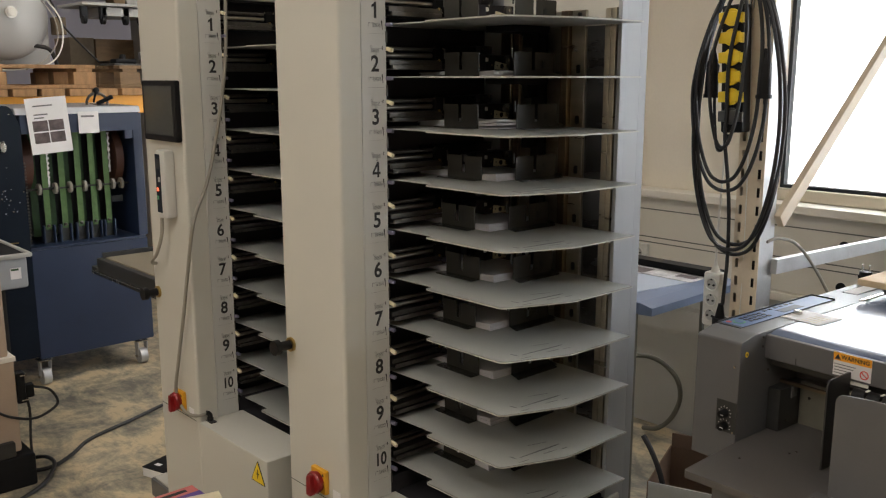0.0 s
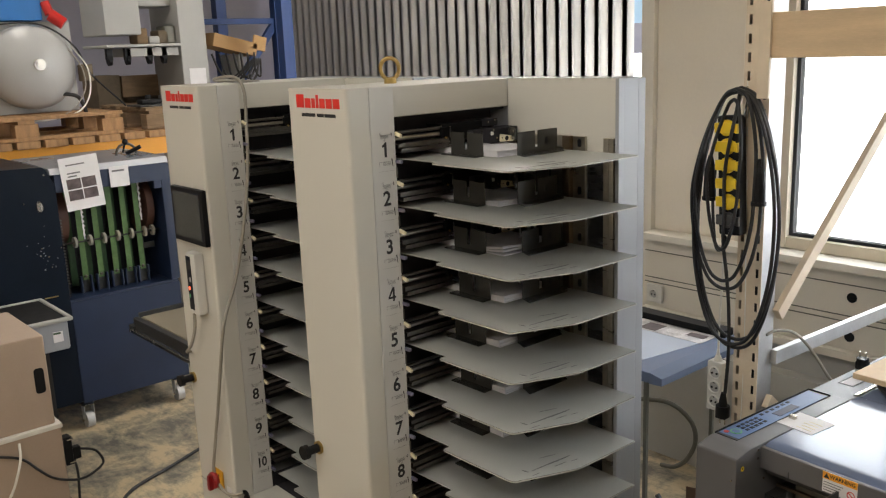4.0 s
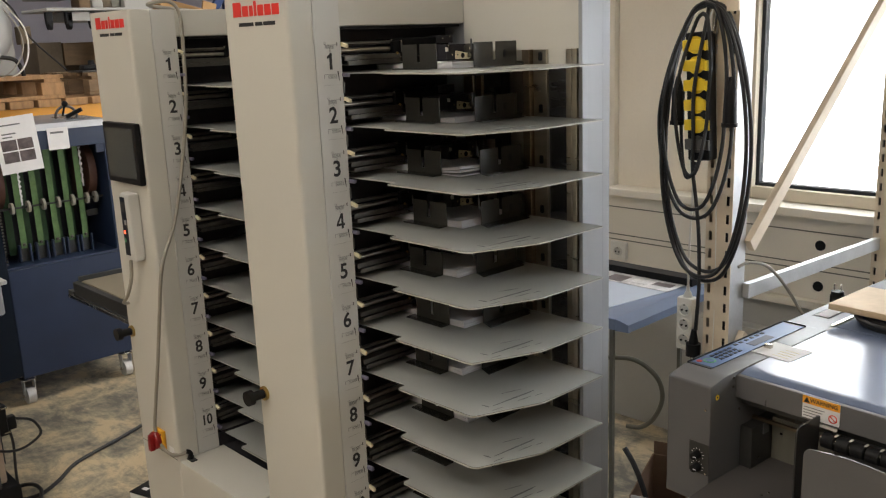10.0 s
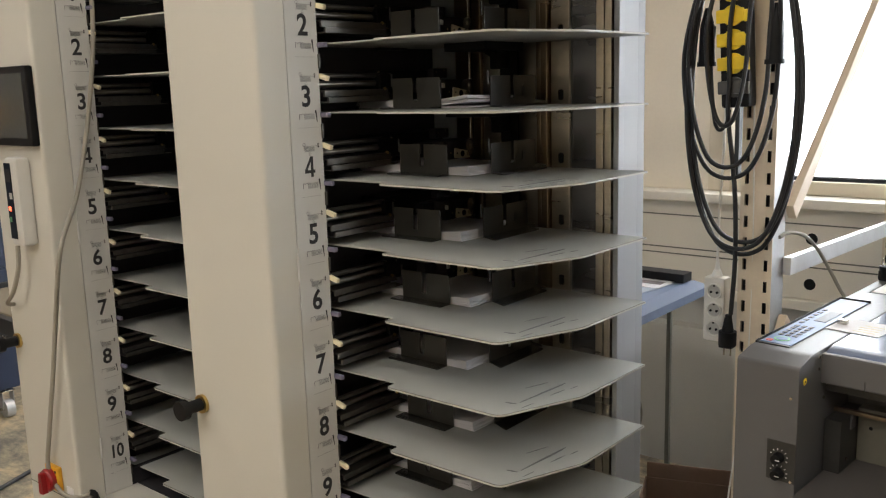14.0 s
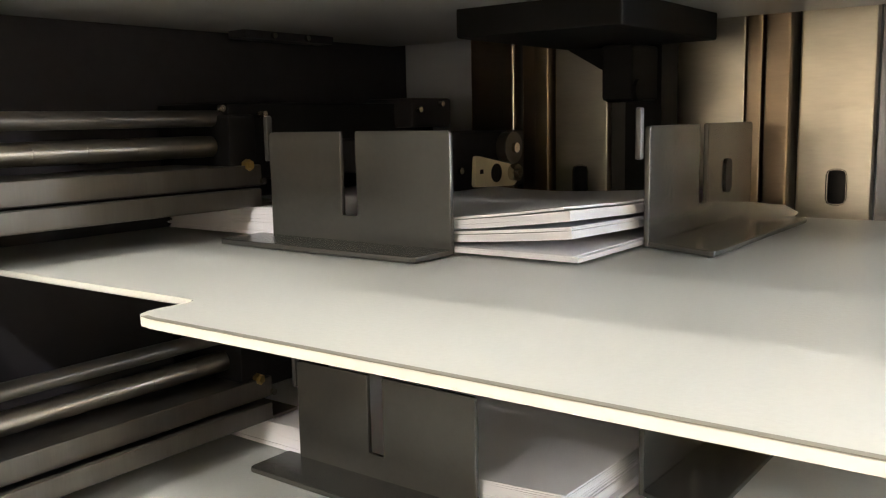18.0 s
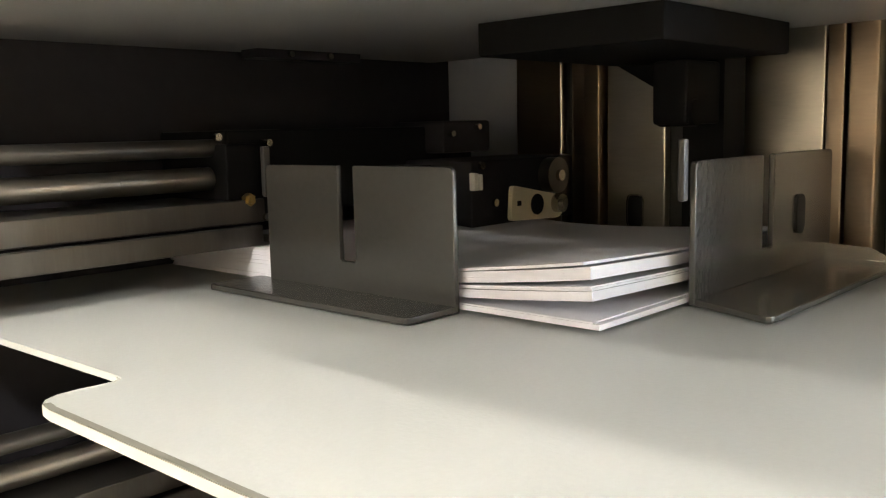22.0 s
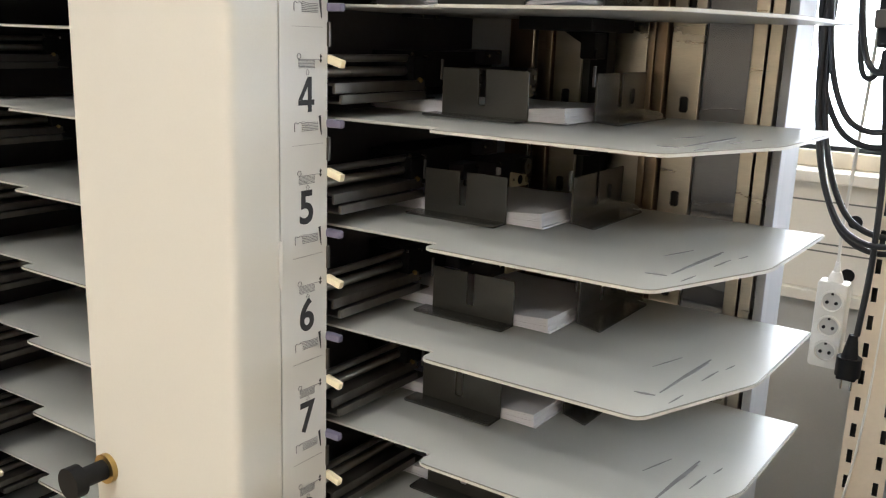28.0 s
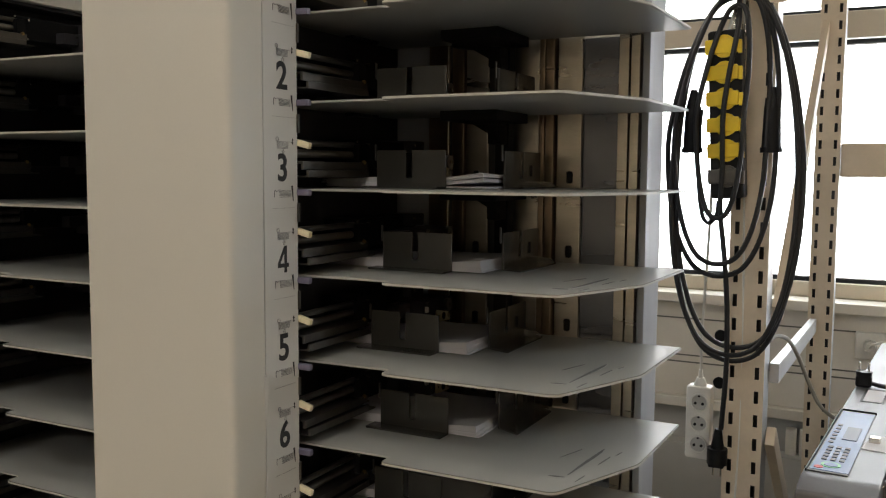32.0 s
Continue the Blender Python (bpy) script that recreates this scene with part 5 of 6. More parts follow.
dp("guide_strip", 0.306, 0.352, 0.100, 0.104, 0.966, 0.9735, "white_pl", bev=0.001)
# warning label
wl = dp("warning_label", 0.266, 0.348, 0.0970, 0.0978, 0.976, 1.026, "sheet", "orange and white warning label", bev=0)
part("label_header", bx(0.266, 0.348, 0.0960, 0.0970, 1.009, 1.026), "orange", wl)
bm = letters("WARNING", 0.0125, thick=0.0002)
turned(bm, Matrix.Translation((0.3135, 0.0957, 1.0175)) @ Matrix.Rotation(radians(90), 4, "X"))
part("label_text", bm, "ink", wl)
bm = B()
prism(bm, [(0.269, 1.0115), (0.2825, 1.0115), (0.27575, 1.0235)], 0.0954, 0.0959, "y")
part("label_triangle", bm, "ink", wl)
for i, w in enumerate((0.048, 0.040, 0.052, 0.058)):
    part("label_line", bx(0.269, 0.269 + w * 0.8, 0.0964, 0.0969, 0.981 + i * 0.0064, 0.9825 + i * 0.0064), "grey_ink", wl)
bm = B()
tube(bm, [(0.334 + 0.0085 * math.cos(a), 0.0963, 0.990 + 0.0085 * math.sin(a)) for a in [2 * math.pi * i / 16 for i in range(17)]], 0.0011, 1, 6)
part("label_ring", bm, "red", wl)
part("ring_bar", bx(-0.0075, 0.0075, -0.0005, 0.0003, -0.001, 0.001, m=Matrix.Translation((0.334, 0.0963, 0.990)) @ Matrix.Rotation(radians(40), 4, "Y")), "red", wl)
wl.location = (0.010, 0.0, 0.004)
# dials, screws and sticker on the control column
part("dial_plate", bx(0.063, 0.114, -0.0012, 0.0, 0.812, 0.886), "dark", dm)
for z in (0.856, 0.826):
    dl = disc("dial", (0.085, -0.0012, z), (0.085, -0.018, z), 0.0105, "black", dm, 18, 0.0085)
    part("dial_mark", bx(0.085, 0.093, -0.0188, -0.018, z - 0.0007, z + 0.0007), "sheet", dl)
    tick = bake("dial_tick", bx(-0.0006, 0.0006, -0.0018, -0.0012, 0.0135, 0.0165), "sheet")
    for i in range(7):
        ob = share("dial_tick", tick, dl, (0.085, 0, z))
        ob.rotation_euler = (0, radians(-70 + 30 * i), 0)
for x, y, z in ((0.102, 0.0, 0.969), (0.107, 0.0, 0.815)):
    disc("screw", (x, y, z), (x, y - 0.002, z), 0.0026, "steel", dm, 10)
for y, z in ((0.086, 1.026), (0.086, 1.004), (0.114, 0.943)):
    disc("screw", (0.114, y, z), (0.1165, y, z), 0.003, "steel", dm, 10)
disc("sticker", (0.1142, 0.025, 0.996), (0.1152, 0.025, 0.996), 0.0065, "yellow", dm)
disc("sticker_mark", (0.1152, 0.025, 0.996), (0.1155, 0.025, 0.996), 0.0022, "ink", dm, 8)

card = thing("note_card", "white card held by a small magnet on the machine", "card", (0.773, 0.822, 1.0380))
m = Matrix.Rotation(radians(-8), 4, "Z")
part("card_sheet", bx(-0.050, 0.050, -0.048, 0.048, 0.0, 0.0012, m=m), "sheet", card)
for i in range(4):
    part("text_bar", bx(-0.004 + 0.004 * (i % 2), 0.038, -0.034 + i * 0.016, -0.031 + i * 0.016, 0.0012, 0.0016, m=m), "cream", card)
part("magnet", bx(-0.046, -0.028, -0.006, 0.006, 0.0012, 0.011, bev=0.001, m=m), "steel", card)
blk = thing("wooden_board", "pale wooden board lying on a machine cover", "board", (0.925, 1.24, 1.037))
part("board", bx(-0.17, 0.3, -0.12, 0.10, 0.028, 0.046, bev=0.004, m=Matrix.Rotation(radians(-4), 4, "Z")), "wood", blk)
bm = B()
for r, z in ((0.12, 0.007), (0.105, 0.019), (0.13, 0.018)):
    tube(bm, [(0.0 + r * math.cos(a), -0.02 + r * math.sin(a), z) for a in [2 * math.pi * i / 20 for i in range(21)]], 0.006, 2, 8)
part("coiled_cable", bm, "rubber", blk, "black cable coil under the board")
pl = thing("mains_plug", "black mains plug lying pins up on a machine cover", "plug", (0.702, 1.30, 1.0345))
bm = B()
cyl(bm, (0, 0, 0.006), (0, 0, 0.034), 0.017, 18)
box(bm, -0.017, 0.017, -0.014, 0.014, 0.0, 0.026, bev=0.005)
part("plug_body", bm, "black", pl)
bm = B()
cyl(bm, (-0.0095, 0, 0.034), (-0.0095, 0, 0.054), 0.0024, 8)
cyl(bm, (0.0095, 0, 0.034), (0.0095, 0, 0.054), 0.0024, 8)
part("pins", bm, "steel", pl)
bm = B()
tube(bm, [(0.015, 0, 0.008), (0.05, -0.01, 0.006), (0.1, 0.02, 0.0055), (0.16, 0.06, 0.0065)], 0.005, 8, 8)
part("flex", bm, "rubber", pl)

# ---- blue-grey table machine by the window ----
tb = thing("light_table", "blue-grey topped table with a grey side and printed sheets", "table", (0.05, 1.235, 0.0))
for lx_, ly_ in ((-0.12, 0.06), (-1.15, 0.06), (-0.12, 0.50), (-1.15, 0.50)):
    part("leg", bx(lx_, lx_ + 0.014, ly_, ly_ + 0.014, FLOOR, 0.815), "hose", tb, "square grey leg")
part("table_top", bx(-1.25, -0.055, 0.0, 0.565, 0.815, 0.856, bev=0.004), "table_edge", tb, "slate blue worktop")
bm = B()
prism(bm, [(-1.2, 0.02), (-0.16, 0.02), (-0.10, 0.37), (-0.10, 0.48), (-1.2, 0.48)], 0.8565, 0.8585)
part("light_panel", bm, "tabletop", tb, "blue-grey glass panel, window reflection in its pale colour")
bm = B()
prism(bm, [(-0.054, 0.857), (0.0, 0.845), (0.0, 0.818), (-0.054, 0.815)], 0.0, 0.565, "y")
part("edge_strip", bm, "table_edge", tb, "dark slate edge strip")
part("back_rim", bx(-1.25, -0.06, 0.495, 0.56, 0.857, 0.887, bev=0.003), "black", tb)
ps = thing("printed_sheet", "printed colour sheet lying on the worktop", "sheet", (-0.23, 1.695, 0.859))
part("sheet", bx(-0.42, 0.19, -0.085, 0.034, 0.0, 0.0015), "poster", ps)
for a in range(6):
    part("picture", bx(-0.40 + a * 0.098, -0.32 + a * 0.098, -0.075 + 0.02 * (a % 3), 0.028 - 0.02 * (a % 2), 0.0015, 0.002), "poster_dk" if a % 2 else "poster", ps)
hs = thing("suction_hose", "grey suction hose curving down to the floor", "hose", (-0.4, 2.0, FLOOR))
bm = B()
tube(bm, [(-0.335, -0.100, 0.389), (-0.127, -0.070, 0.436), (-0.006, -0.040, 0.441), (0.081, -0.010, 0.373), (0.088, 0.020, 0.267), (0.027, 0.050, 0.149), (-0.060, 0.080, 0.070), (-0.153, 0.110, 0.036)], 0.0105, 8, 12)
part("hose", bm, "hose", hs)
ct = thing("brown_carton", "open cardboard carton, pale outside and brown inside", "carton", (0.13, 1.22, FLOOR))
ct.rotation_euler = (0, 0, radians(20))
part("carton_floor", bx(-0.045, 0.24, 0.0, 0.33, 0.0, 0.006), "brown_card", ct)
part("near_side", bx(-0.045, 0.24, -0.004, 0.0, 0.0, 0.29), "white_pl", ct, "pale outer carton face")
part("far_side", bx(-0.045, 0.24, 0.33, 0.334, 0.0, 0.29), "brown_card", ct)
for x_ in (-0.049, 0.24):
    part("carton_end", bx(x_, x_ + 0.004, -0.004, 0.334, 0.0, 0.29), "brown_card", ct)
part("carton_flap", bx(-0.045, 0.24, 0.334, 0.338, 0.20, 0.34, bev=0), "brown_card", ct)
bm = B()
tube(bm, [(-0.10, 0.12, 0.40), (-0.06, 0.10, 0.35), (-0.02, 0.08, 0.27), (0.02, 0.07, 0.12), (0.04, 0.1, 0.02)], 0.010, 8, 8)
part("spare_cable", bm, "rubber", ct)

# ---- left side of the workshop ----
# navy folding machine with green belts
fm = thing("belt_machine", "navy blue paper machine with green belts, on castors", "machine", (-3.17, 0.58, 0.0))
def fp(name, x0, x1, y0, y1, z0, z1, m, label="", bev=0.006, par=None):
    return part(name, bx(x0 + 3.17, x1 + 3.17, y0 - 0.58, y1 - 0.58, z0, z1, bev=bev), m, par or fm, label)
fp("lower_panel", -3.85, -3.17, 0.282, 0.925, 0.10, 0.70, "navy", "plain navy lower panel")
fp("bottom_sill", -3.30, -3.168, 0.282, 0.915, 0.701, 0.715, "navy", bev=0.002)
fp("side_frame", -3.85, -3.166, 0.875, 0.93, 0.715, 1.41, "navy")
fp("front_band", -3.26, -3.165, 0.282, 0.915, 1.315, 1.414, "navy", "navy cross band", bev=0.003)
fp("band_tab", -3.20, -3.167, 0.83, 0.874, 1.269, 1.316, "navy", bev=0.002)
bm = B()
prism(bm, [(0.006, 1.414), (-0.004, 1.445), (-0.02, 1.448), (-0.02, 1.414)], 0.262 - 0.58, 0.925 - 0.58, "y")
part("cover_edge", bm, "cover_edge", fm, "worn silver-blue cover edge", smooth=20)
bm = B()
prism(bm, [(-0.0205, 1.414), (-0.0205, 1.446), (-0.30, 1.452), (-0.68, 1.452), (-0.68, 1.414)], 0.262 - 0.58, 0.925 - 0.58, "y")
part("top_cover", bm, "navy_top", fm, "grey-blue top cover", smooth=20)
fp("back_wall", -3.85, -3.72, 0.282, 0.875, 0.70, 1.41, "black")
for i in range(5):
    y = (0.415, 0.505, 0.593, 0.672, 0.75)[i]
    bm = B()
    box(bm, -0.10, -0.097, y - 0.58 - 0.0155, y - 0.58 + 0.0155, 0.79, 1.36)
    part("green_belt", bm, "green", fm, "green transport belt")
    bm = B()
    box(bm, -0.20, -0.196, y - 0.58 - 0.05, y - 0.58 - 0.012, 0.74, 1.39)
    part("rear_belt", bm, "dgreen", fm, "dark green rear belt")
    for dy in (-0.032, 0.024):
        part("guide_channel", bx(-0.112, -0.085, y - 0.58 + dy, y - 0.58 + dy + 0.009, 0.70, 0.812, bev=0.002), "navy", fm)
    part("channel_back", bx(-0.125, -0.113, y - 0.612, y - 0.547, 0.70, 0.80), "dark", fm)
    part("channel_tip", bx(-0.112, -0.088, y - 0.588, y - 0.572, 0.802, 0.818, bev=0.004), "alu", fm)
for y in (0.38, 0.465, 0.544, 0.624, 0.703, 0.782, 0.831):
    bm = B()
    cyl(bm, (-0.10, y - 0.58 - 0.007, 1.012), (-0.10, y - 0.58 + 0.007, 1.012), 0.031, 18)
    part("belt_wheel", bm, "cable", fm, "small pale guide wheel")
bm = B()
cyl(bm, (-0.10, -0.28, 1.012), (-0.10, 0.30, 1.012), 0.006, 10)
part("wheel_axle", bm, "dark", fm)
# torn white paper caught behind belts
for y, z0, z1 in ((0.778, 1.08, 1.30), (0.44, 1.02, 1.20)):
    bm = B()
    left = [(y - 0.586 + 0.003 * math.sin(i * 2.1), z0 + (z1 - z0) * i / 14) for i in range(15)]
    right = [(y - 0.576 + 0.005 * math.sin(i * 3.3), z0 + (z1 - z0) * i / 14) for i in range(15)]
    prism(bm, left + right[::-1], -0.109, -0.107, "x")
    part("torn_paper", bm, "sheet", fm, "torn white paper scraps")
fp("drum_wall", -3.56, -3.52, 0.285, 0.872, 0.72, 1.40, "inner")
bm = B()
cyl(bm, (-0.24, 0.225, 1.16), (-0.24, 0.268, 1.16), 0.17, 30)
part("side_drum", bm, "brown", fm, "brown wooden drum")
bm = B()
cyl(bm, (-0.24, -0.285, 1.16), (-0.24, -0.225, 1.16), 0.17, 30)
part("side_drum", bm, "brown", fm, "brown wooden drum")
part("name_plate", bx(-0.125, -0.122, 0.20, 0.265, 0.905, 0.94), "dark", fm)
for y in (0.30, 0.845):
    c = part("castor", bx(-0.050, 0.022, y - 0.615, y - 0.545, 0.092, 0.099, bev=0.002), "steel", fm, "bright steel castor")
    for dy in (-0.610, -0.556):
        bm = B()
        prism(bm, rounded([(-0.030, 0.092), (0.022, 0.092), (0.016, 0.010), (0.0, -0.004), (-0.016, 0.010)], [0, 0.004, 0.008, 0.010, 0.008], 3), y + dy, y + dy + 0.004, "y")
        part("fork_side", bm, "post_grey", c)
    bm = B()
    cyl(bm, (0.0, y - 0.602, 0.006), (0.0, y - 0.560, 0.006), 0.045, 24)
    part("wheel", bm, "post_grey", c, "bright grey castor wheel")
    bm = B()
    cyl(bm, (0.0, y - 0.618, 0.006), (0.0, y - 0.546, 0.006), 0.008, 12)
    part("axle_bolt", bm, "steel", c)
for y in (0.30, 0.845):
    bm = B()
    cyl(bm, (-0.6, y - 0.60, 0.03), (-0.6, y - 0.565, 0.03), 0.07, 20)
    part("rear_wheel", bm, "dark", fm)
bm = B()
prism(bm, rounded([(-1.08, 0.12), (-0.30, 0.12), (-0.30, 1.36), (-0.345, 1.462), (-1.08, 1.485)], [0.01, 0.01, 0.03, 0.025, 0.01], 5), -0.70, 0.010, "x")
wing = part("left_unit", bm, "navy_dk", fm, "dark navy machine end with a steel latch", smooth=30)
bm = B()
cyl(bm, (0.010, 0.188 - 0.58, 1.254), (0.022, 0.188 - 0.58, 1.254), 0.026, 20, 0.020)
bmesh.ops.scale(bm, verts=bm.verts, vec=(1, 0.75, 1.25), space=Matrix.Translation((0, 0.392, -1.254)))
part("latch", bm, "steel", wing, "oval steel latch")
for y, z in ((0.13, 1.28), (0.25, 1.42), (0.19, 1.03), (0.18, 0.99), (0.22, 0.98), (0.23, 0.92), (0.29, 1.02)):
    bm = B()
    cyl(bm, (0.010, y - 0.60, z), (0.013, y - 0.60, z), 0.004, 8)
    part("screw", bm, "steel", wing)
for i in range(26):
    part("strip_tooth", bx(0.0, 0.011, 0.2815 - 0.58, 0.290 - 0.58, 0.735 + i * 0.017, 0.743 + i * 0.017), "alu", wing)
chip = random.Random(12)
bm = B()
for i in range(20):
    y, z, w = chip.gauss(0.20, 0.04) - 0.58, chip.gauss(0.99, 0.06), 0.0015 + 0.004 * chip.random() ** 2
    prism(bm, [(y + w * math.cos(a) * (0.6 + 0.4 * chip.random()), z + w * math.sin(a) * (0.5 + 0.5 * chip.random())) for a in [1.2566 * j for j in range(5)]], 0.0100, 0.0104, "x")
part("paint_chips", bm, "plate", wing, "chipped paint showing pale primer")
part("handle_bar", bx(0.010, 0.016, -0.43, -0.36, 0.752, 0.758, bev=0.001), "brass", wing)
fs = thing("handwheel", "grey handwheel with black grips on a navy machine", "handwheel", (-3.45, 0.80, 1.446))
bm = B()
tube(bm, [(0.0, 0.06 * math.cos(a), 0.01 + 0.06 * math.sin(a)) for a in [2 * math.pi * i / 20 for i in range(21)]], 0.008, 2, 8)
part("rim", bm, "alu", fs)
bm = B()
cyl(bm, (0, -0.02, 0.02), (0.05, -0.02, 0.085), 0.006, 8)
cyl(bm, (0, 0.0, 0.01), (0.05, 0.07, 0.05), 0.012, 10)
bmesh.ops.create_uvsphere(bm, u_segments=10, v_segments=8, radius=0.018, matrix=Matrix.Translation((0.05, -0.02, 0.085)))
part("grip", bm, "black", fs)
# notices on it
nt_ = thing("notice_sheet", "white notice sheet with four dark photographs", "notice", (-3.155, 0.423, 1.353))
m = Matrix.Rotation(radians(4), 4, "X")
part("sheet", bx(0.0, 0.0015, -0.105, 0.105, -0.14, 0.15, m=m), "sheet", nt_)
for a in range(2):
    for b in range(2):
        part("photograph", bx(0.0015, 0.0022, -0.082 + a * 0.082, -0.006 + a * 0.082, -0.085 + b * 0.062, -0.03 + b * 0.062, m=m), "poster_dk", nt_)
bm = B()
for z, w in ((0.105, 0.10), (0.06, 0.07), (0.043, 0.05)):
    box(bm, 0.0015, 0.002, -0.07, -0.07 + w, z, z + 0.007, m=m)
part("text_bars", bm, "grey_ink", nt_)
n2 = thing("note_sheet", "small white note stuck on a navy machine", "note", (-3.157, 0.631, 1.364))
part("sheet", bx(0.0, 0.0015, -0.055, 0.055, -0.055, 0.06), "sheet", n2)
part("text_bars", bx(0.0015, 0.002, -0.04, 0.03, 0.03, 0.04), "grey_ink", n2)

# orange rack shelf with pallets behind it
rk = thing("pallet_rack", "orange beam pallet rack with blue uprights", "rack", (-4.0, 0.6, 0.0))
for x in (0.0, -1.0):
    part("beam", bx(x - 0.05, x, -2.0, 1.75, 1.375, 1.49, bev=0.004), "beam", rk, "orange rack beam")
for y in (-2.0, 1.76):
    for x in (0.0, -1.0):
        part("upright", bx(x - 0.09, x, y - 0.09, y, FLOOR, 3.2, bev=0.004), "rack_blue", rk, "blue rack upright")
plank = bake("deck_board", bx(-1.06, 0.03, -0.07, 0.07, 0.0, 0.045, bev=0.004), "pallet", 30)
for i in range(22):
    share("deck_board", plank, rk, (0, -1.85 + i * 0.166, 1.49))
def pallet(x, y, z, wood, rot=0):
    p = thing("pallet", "worn wooden euro pallet on a rack", "pallet", (x, y, z), group="pallets on the rack")
    p.rotation_euler = (0, 0, radians(rot))
    deck = bake("deck_board", bx(-0.05, 0.05, -0.6, 0.6, 0.122, 0.144, bev=0.003), wood, 30)
    cross = bake("cross_board", bx(-0.4, 0.4, -0.05, 0.05, 0.10, 0.122, bev=0.003), wood, 30)
    blk_ = bake("block", bx(-0.05, 0.05, -0.07, 0.07, 0.022, 0.10, bev=0.004), wood, 30)
    run = bake("runner", bx(-0.05, 0.05, -0.6, 0.6, 0.0, 0.022, bev=0.003), wood, 30)
    for i in (-0.35, -0.175, 0.0, 0.175, 0.35):
        share("deck_board", deck, p, (i, 0, 0))
    for j in (-0.53, 0.0, 0.53):
        share("cross_board", cross, p, (0, j, 0))
    for i in (-0.35, 0.0, 0.35):
        share("runner", run, p, (i, 0, 0))
        for j in (-0.53, 0.0, 0.53):
            share("block", blk_, p, (i, j, 0))
    return p
pallet(-4.4, 0.42, 1.537, "pallet")
pallet(-4.46, 1.80, 1.537, "oldwood")
# compressor with round tank on the pallet
tk = thing("compressor", "grey round compressor tank with a white flange", "compressor", (-4.3, 0.55, 1.682))
bm = B()
bmesh.ops.create_uvsphere(bm, u_segments=40, v_segments=24, radius=0.265, matrix=Matrix.Translation((0.0, 0.04, 0.295)) @ Matrix.Rotation(radians(90), 4, "Y") @ Matrix.Diagonal((1, 1, 0.55, 1)))
cyl(bm, (-0.6, 0.04, 0.295), (0.0, 0.04, 0.295), 0.265, 40)
part("tank", bm, "tank", tk, "grey painted pressure tank", smooth=60)
bm = B()
cyl(bm, (0.13, 0.04, 0.31), (0.165, 0.04, 0.31), 0.036, 12)
cyl(bm, (0.16, 0.04, 0.31), (0.18, 0.04, 0.31), 0.024, 6)
part("flange", bm, "steel", tk, "hexagonal steel plug")
part("stand", bx(-0.55, -0.1, -0.25, 0.34, 0.0, 0.58, bev=0.008), "mgrey", tk, "grey sheet stand")
part("motor_box", bx(-0.5, -0.05, -0.45, 0.16, 0.585, 0.95, bev=0.01), "bright_blue", tk, "blue motor cover")
bm = B()
cyl(bm, (-0.03, 0.20, 0.62), (0.0, 0.27, 0.56), 0.04, 16)
cyl(bm, (-0.05, 0.18, 0.70), (-0.03, 0.20, 0.62), 0.03, 14)
part("red_plug", bm, "red_pl", tk, "red industrial plug")
bm = B()
tube(bm, [(0.08, 0.27, 0.42), (0.14, 0.335, 0.28), (0.15, 0.33, 0.12), (0.18, 0.24, 0.01), (0.22, 0.05, -0.03), (0.26, -0.15, -0.03)], 0.005, 8, 8)
part("white_hose", bm, "white_pl", tk)
bm = B()
tube(bm, [(0.05, 0.24, 0.42), (0.12, 0.30, 0.30), (0.14, 0.31, 0.16), (0.18, 0.22, 0.04), (0.22, 0.08, -0.03)], 0.004, 8, 8)
part("grey_hose", bm, "cable", tk)
bm = B()
tube(bm, [(0.05, 0.18, 0.12), (0.1, 0.26, 0.10), (0.12, 0.29, 0.04), (0.12, 0.30, -0.01)], 0.013, 8, 8)
part("black_hose", bm, "rubber", tk)
bm = B()
tube(bm, [(-0.05, -0.3, 0.50), (0.0, -0.1, 0.565), (0.05, 0.12, 0.55), (0.1, 0.28, 0.42), (0.12, 0.36, 0.24), (0.14, 0.56, 0.02)], 0.006, 8, 8)
part("power_cable", bm, "rubber", tk)
part("pressure_switch", bx(-0.03, 0.06, 0.33, 0.40, 0.19, 0.30, bev=0.006), "crate", tk)
# crate, tools
cr = thing("wooden_crate", "dark stained wooden crate on a rack", "crate", (-4.98, 1.62, 1.537))
part("crate_side", bx(-0.3, 0.0, -0.39, -0.21, 0.0, 0.352, bev=0.004), "crate", cr, "grey-brown crate end")
part("crate_board", bx(-0.02, 0.02, -0.208, 0.30, 0.185, 0.345, bev=0.003), "oldwood", cr, "brown plank")
part("crate_board", bx(-0.26, -0.24, -0.208, 0.30, 0.0, 0.34, bev=0.003), "crate", cr)
part("crate_floor", bx(-0.24, 0.02, -0.208, 0.30, 0.0, 0.12, bev=0.003), "mgrey", cr)
tl = thing("tool_tray", "black and chrome tool head lying on a pallet", "tool", (-4.28, 1.30, 1.682))
part("plate", bx(-0.1, 0.14, -0.10, 0.45, 0.0, 0.012, bev=0.003), "dark", tl)
bm = B()
box(bm, -0.05, 0.05, -0.05, 0.10, 0.012, 0.045, bev=0.012)
cyl(bm, (0, 0.02, 0.04), (0, 0.02, 0.075), 0.024, 14, 0.018)
part("motor", bm, "black", tl)
part("chrome_box", bx(0.0, 0.07, 0.13, 0.17, 0.012, 0.09, bev=0.006), "steel", tl)
bm = B()
cyl(bm, (0.0, 0.28, 0.055), (0.04, 0.28, 0.055), 0.055, 22)
part("pulley", bm, "dark", tl)
bm = B()
tube(bm, [(0.05, 0.28 + 0.10 * math.cos(a), 0.05 + 0.075 * math.sin(a)) for a in [math.pi * i / 12 for i in range(13)]], 0.006, 3, 8)
part("chrome_ring", bm, "steel", tl)
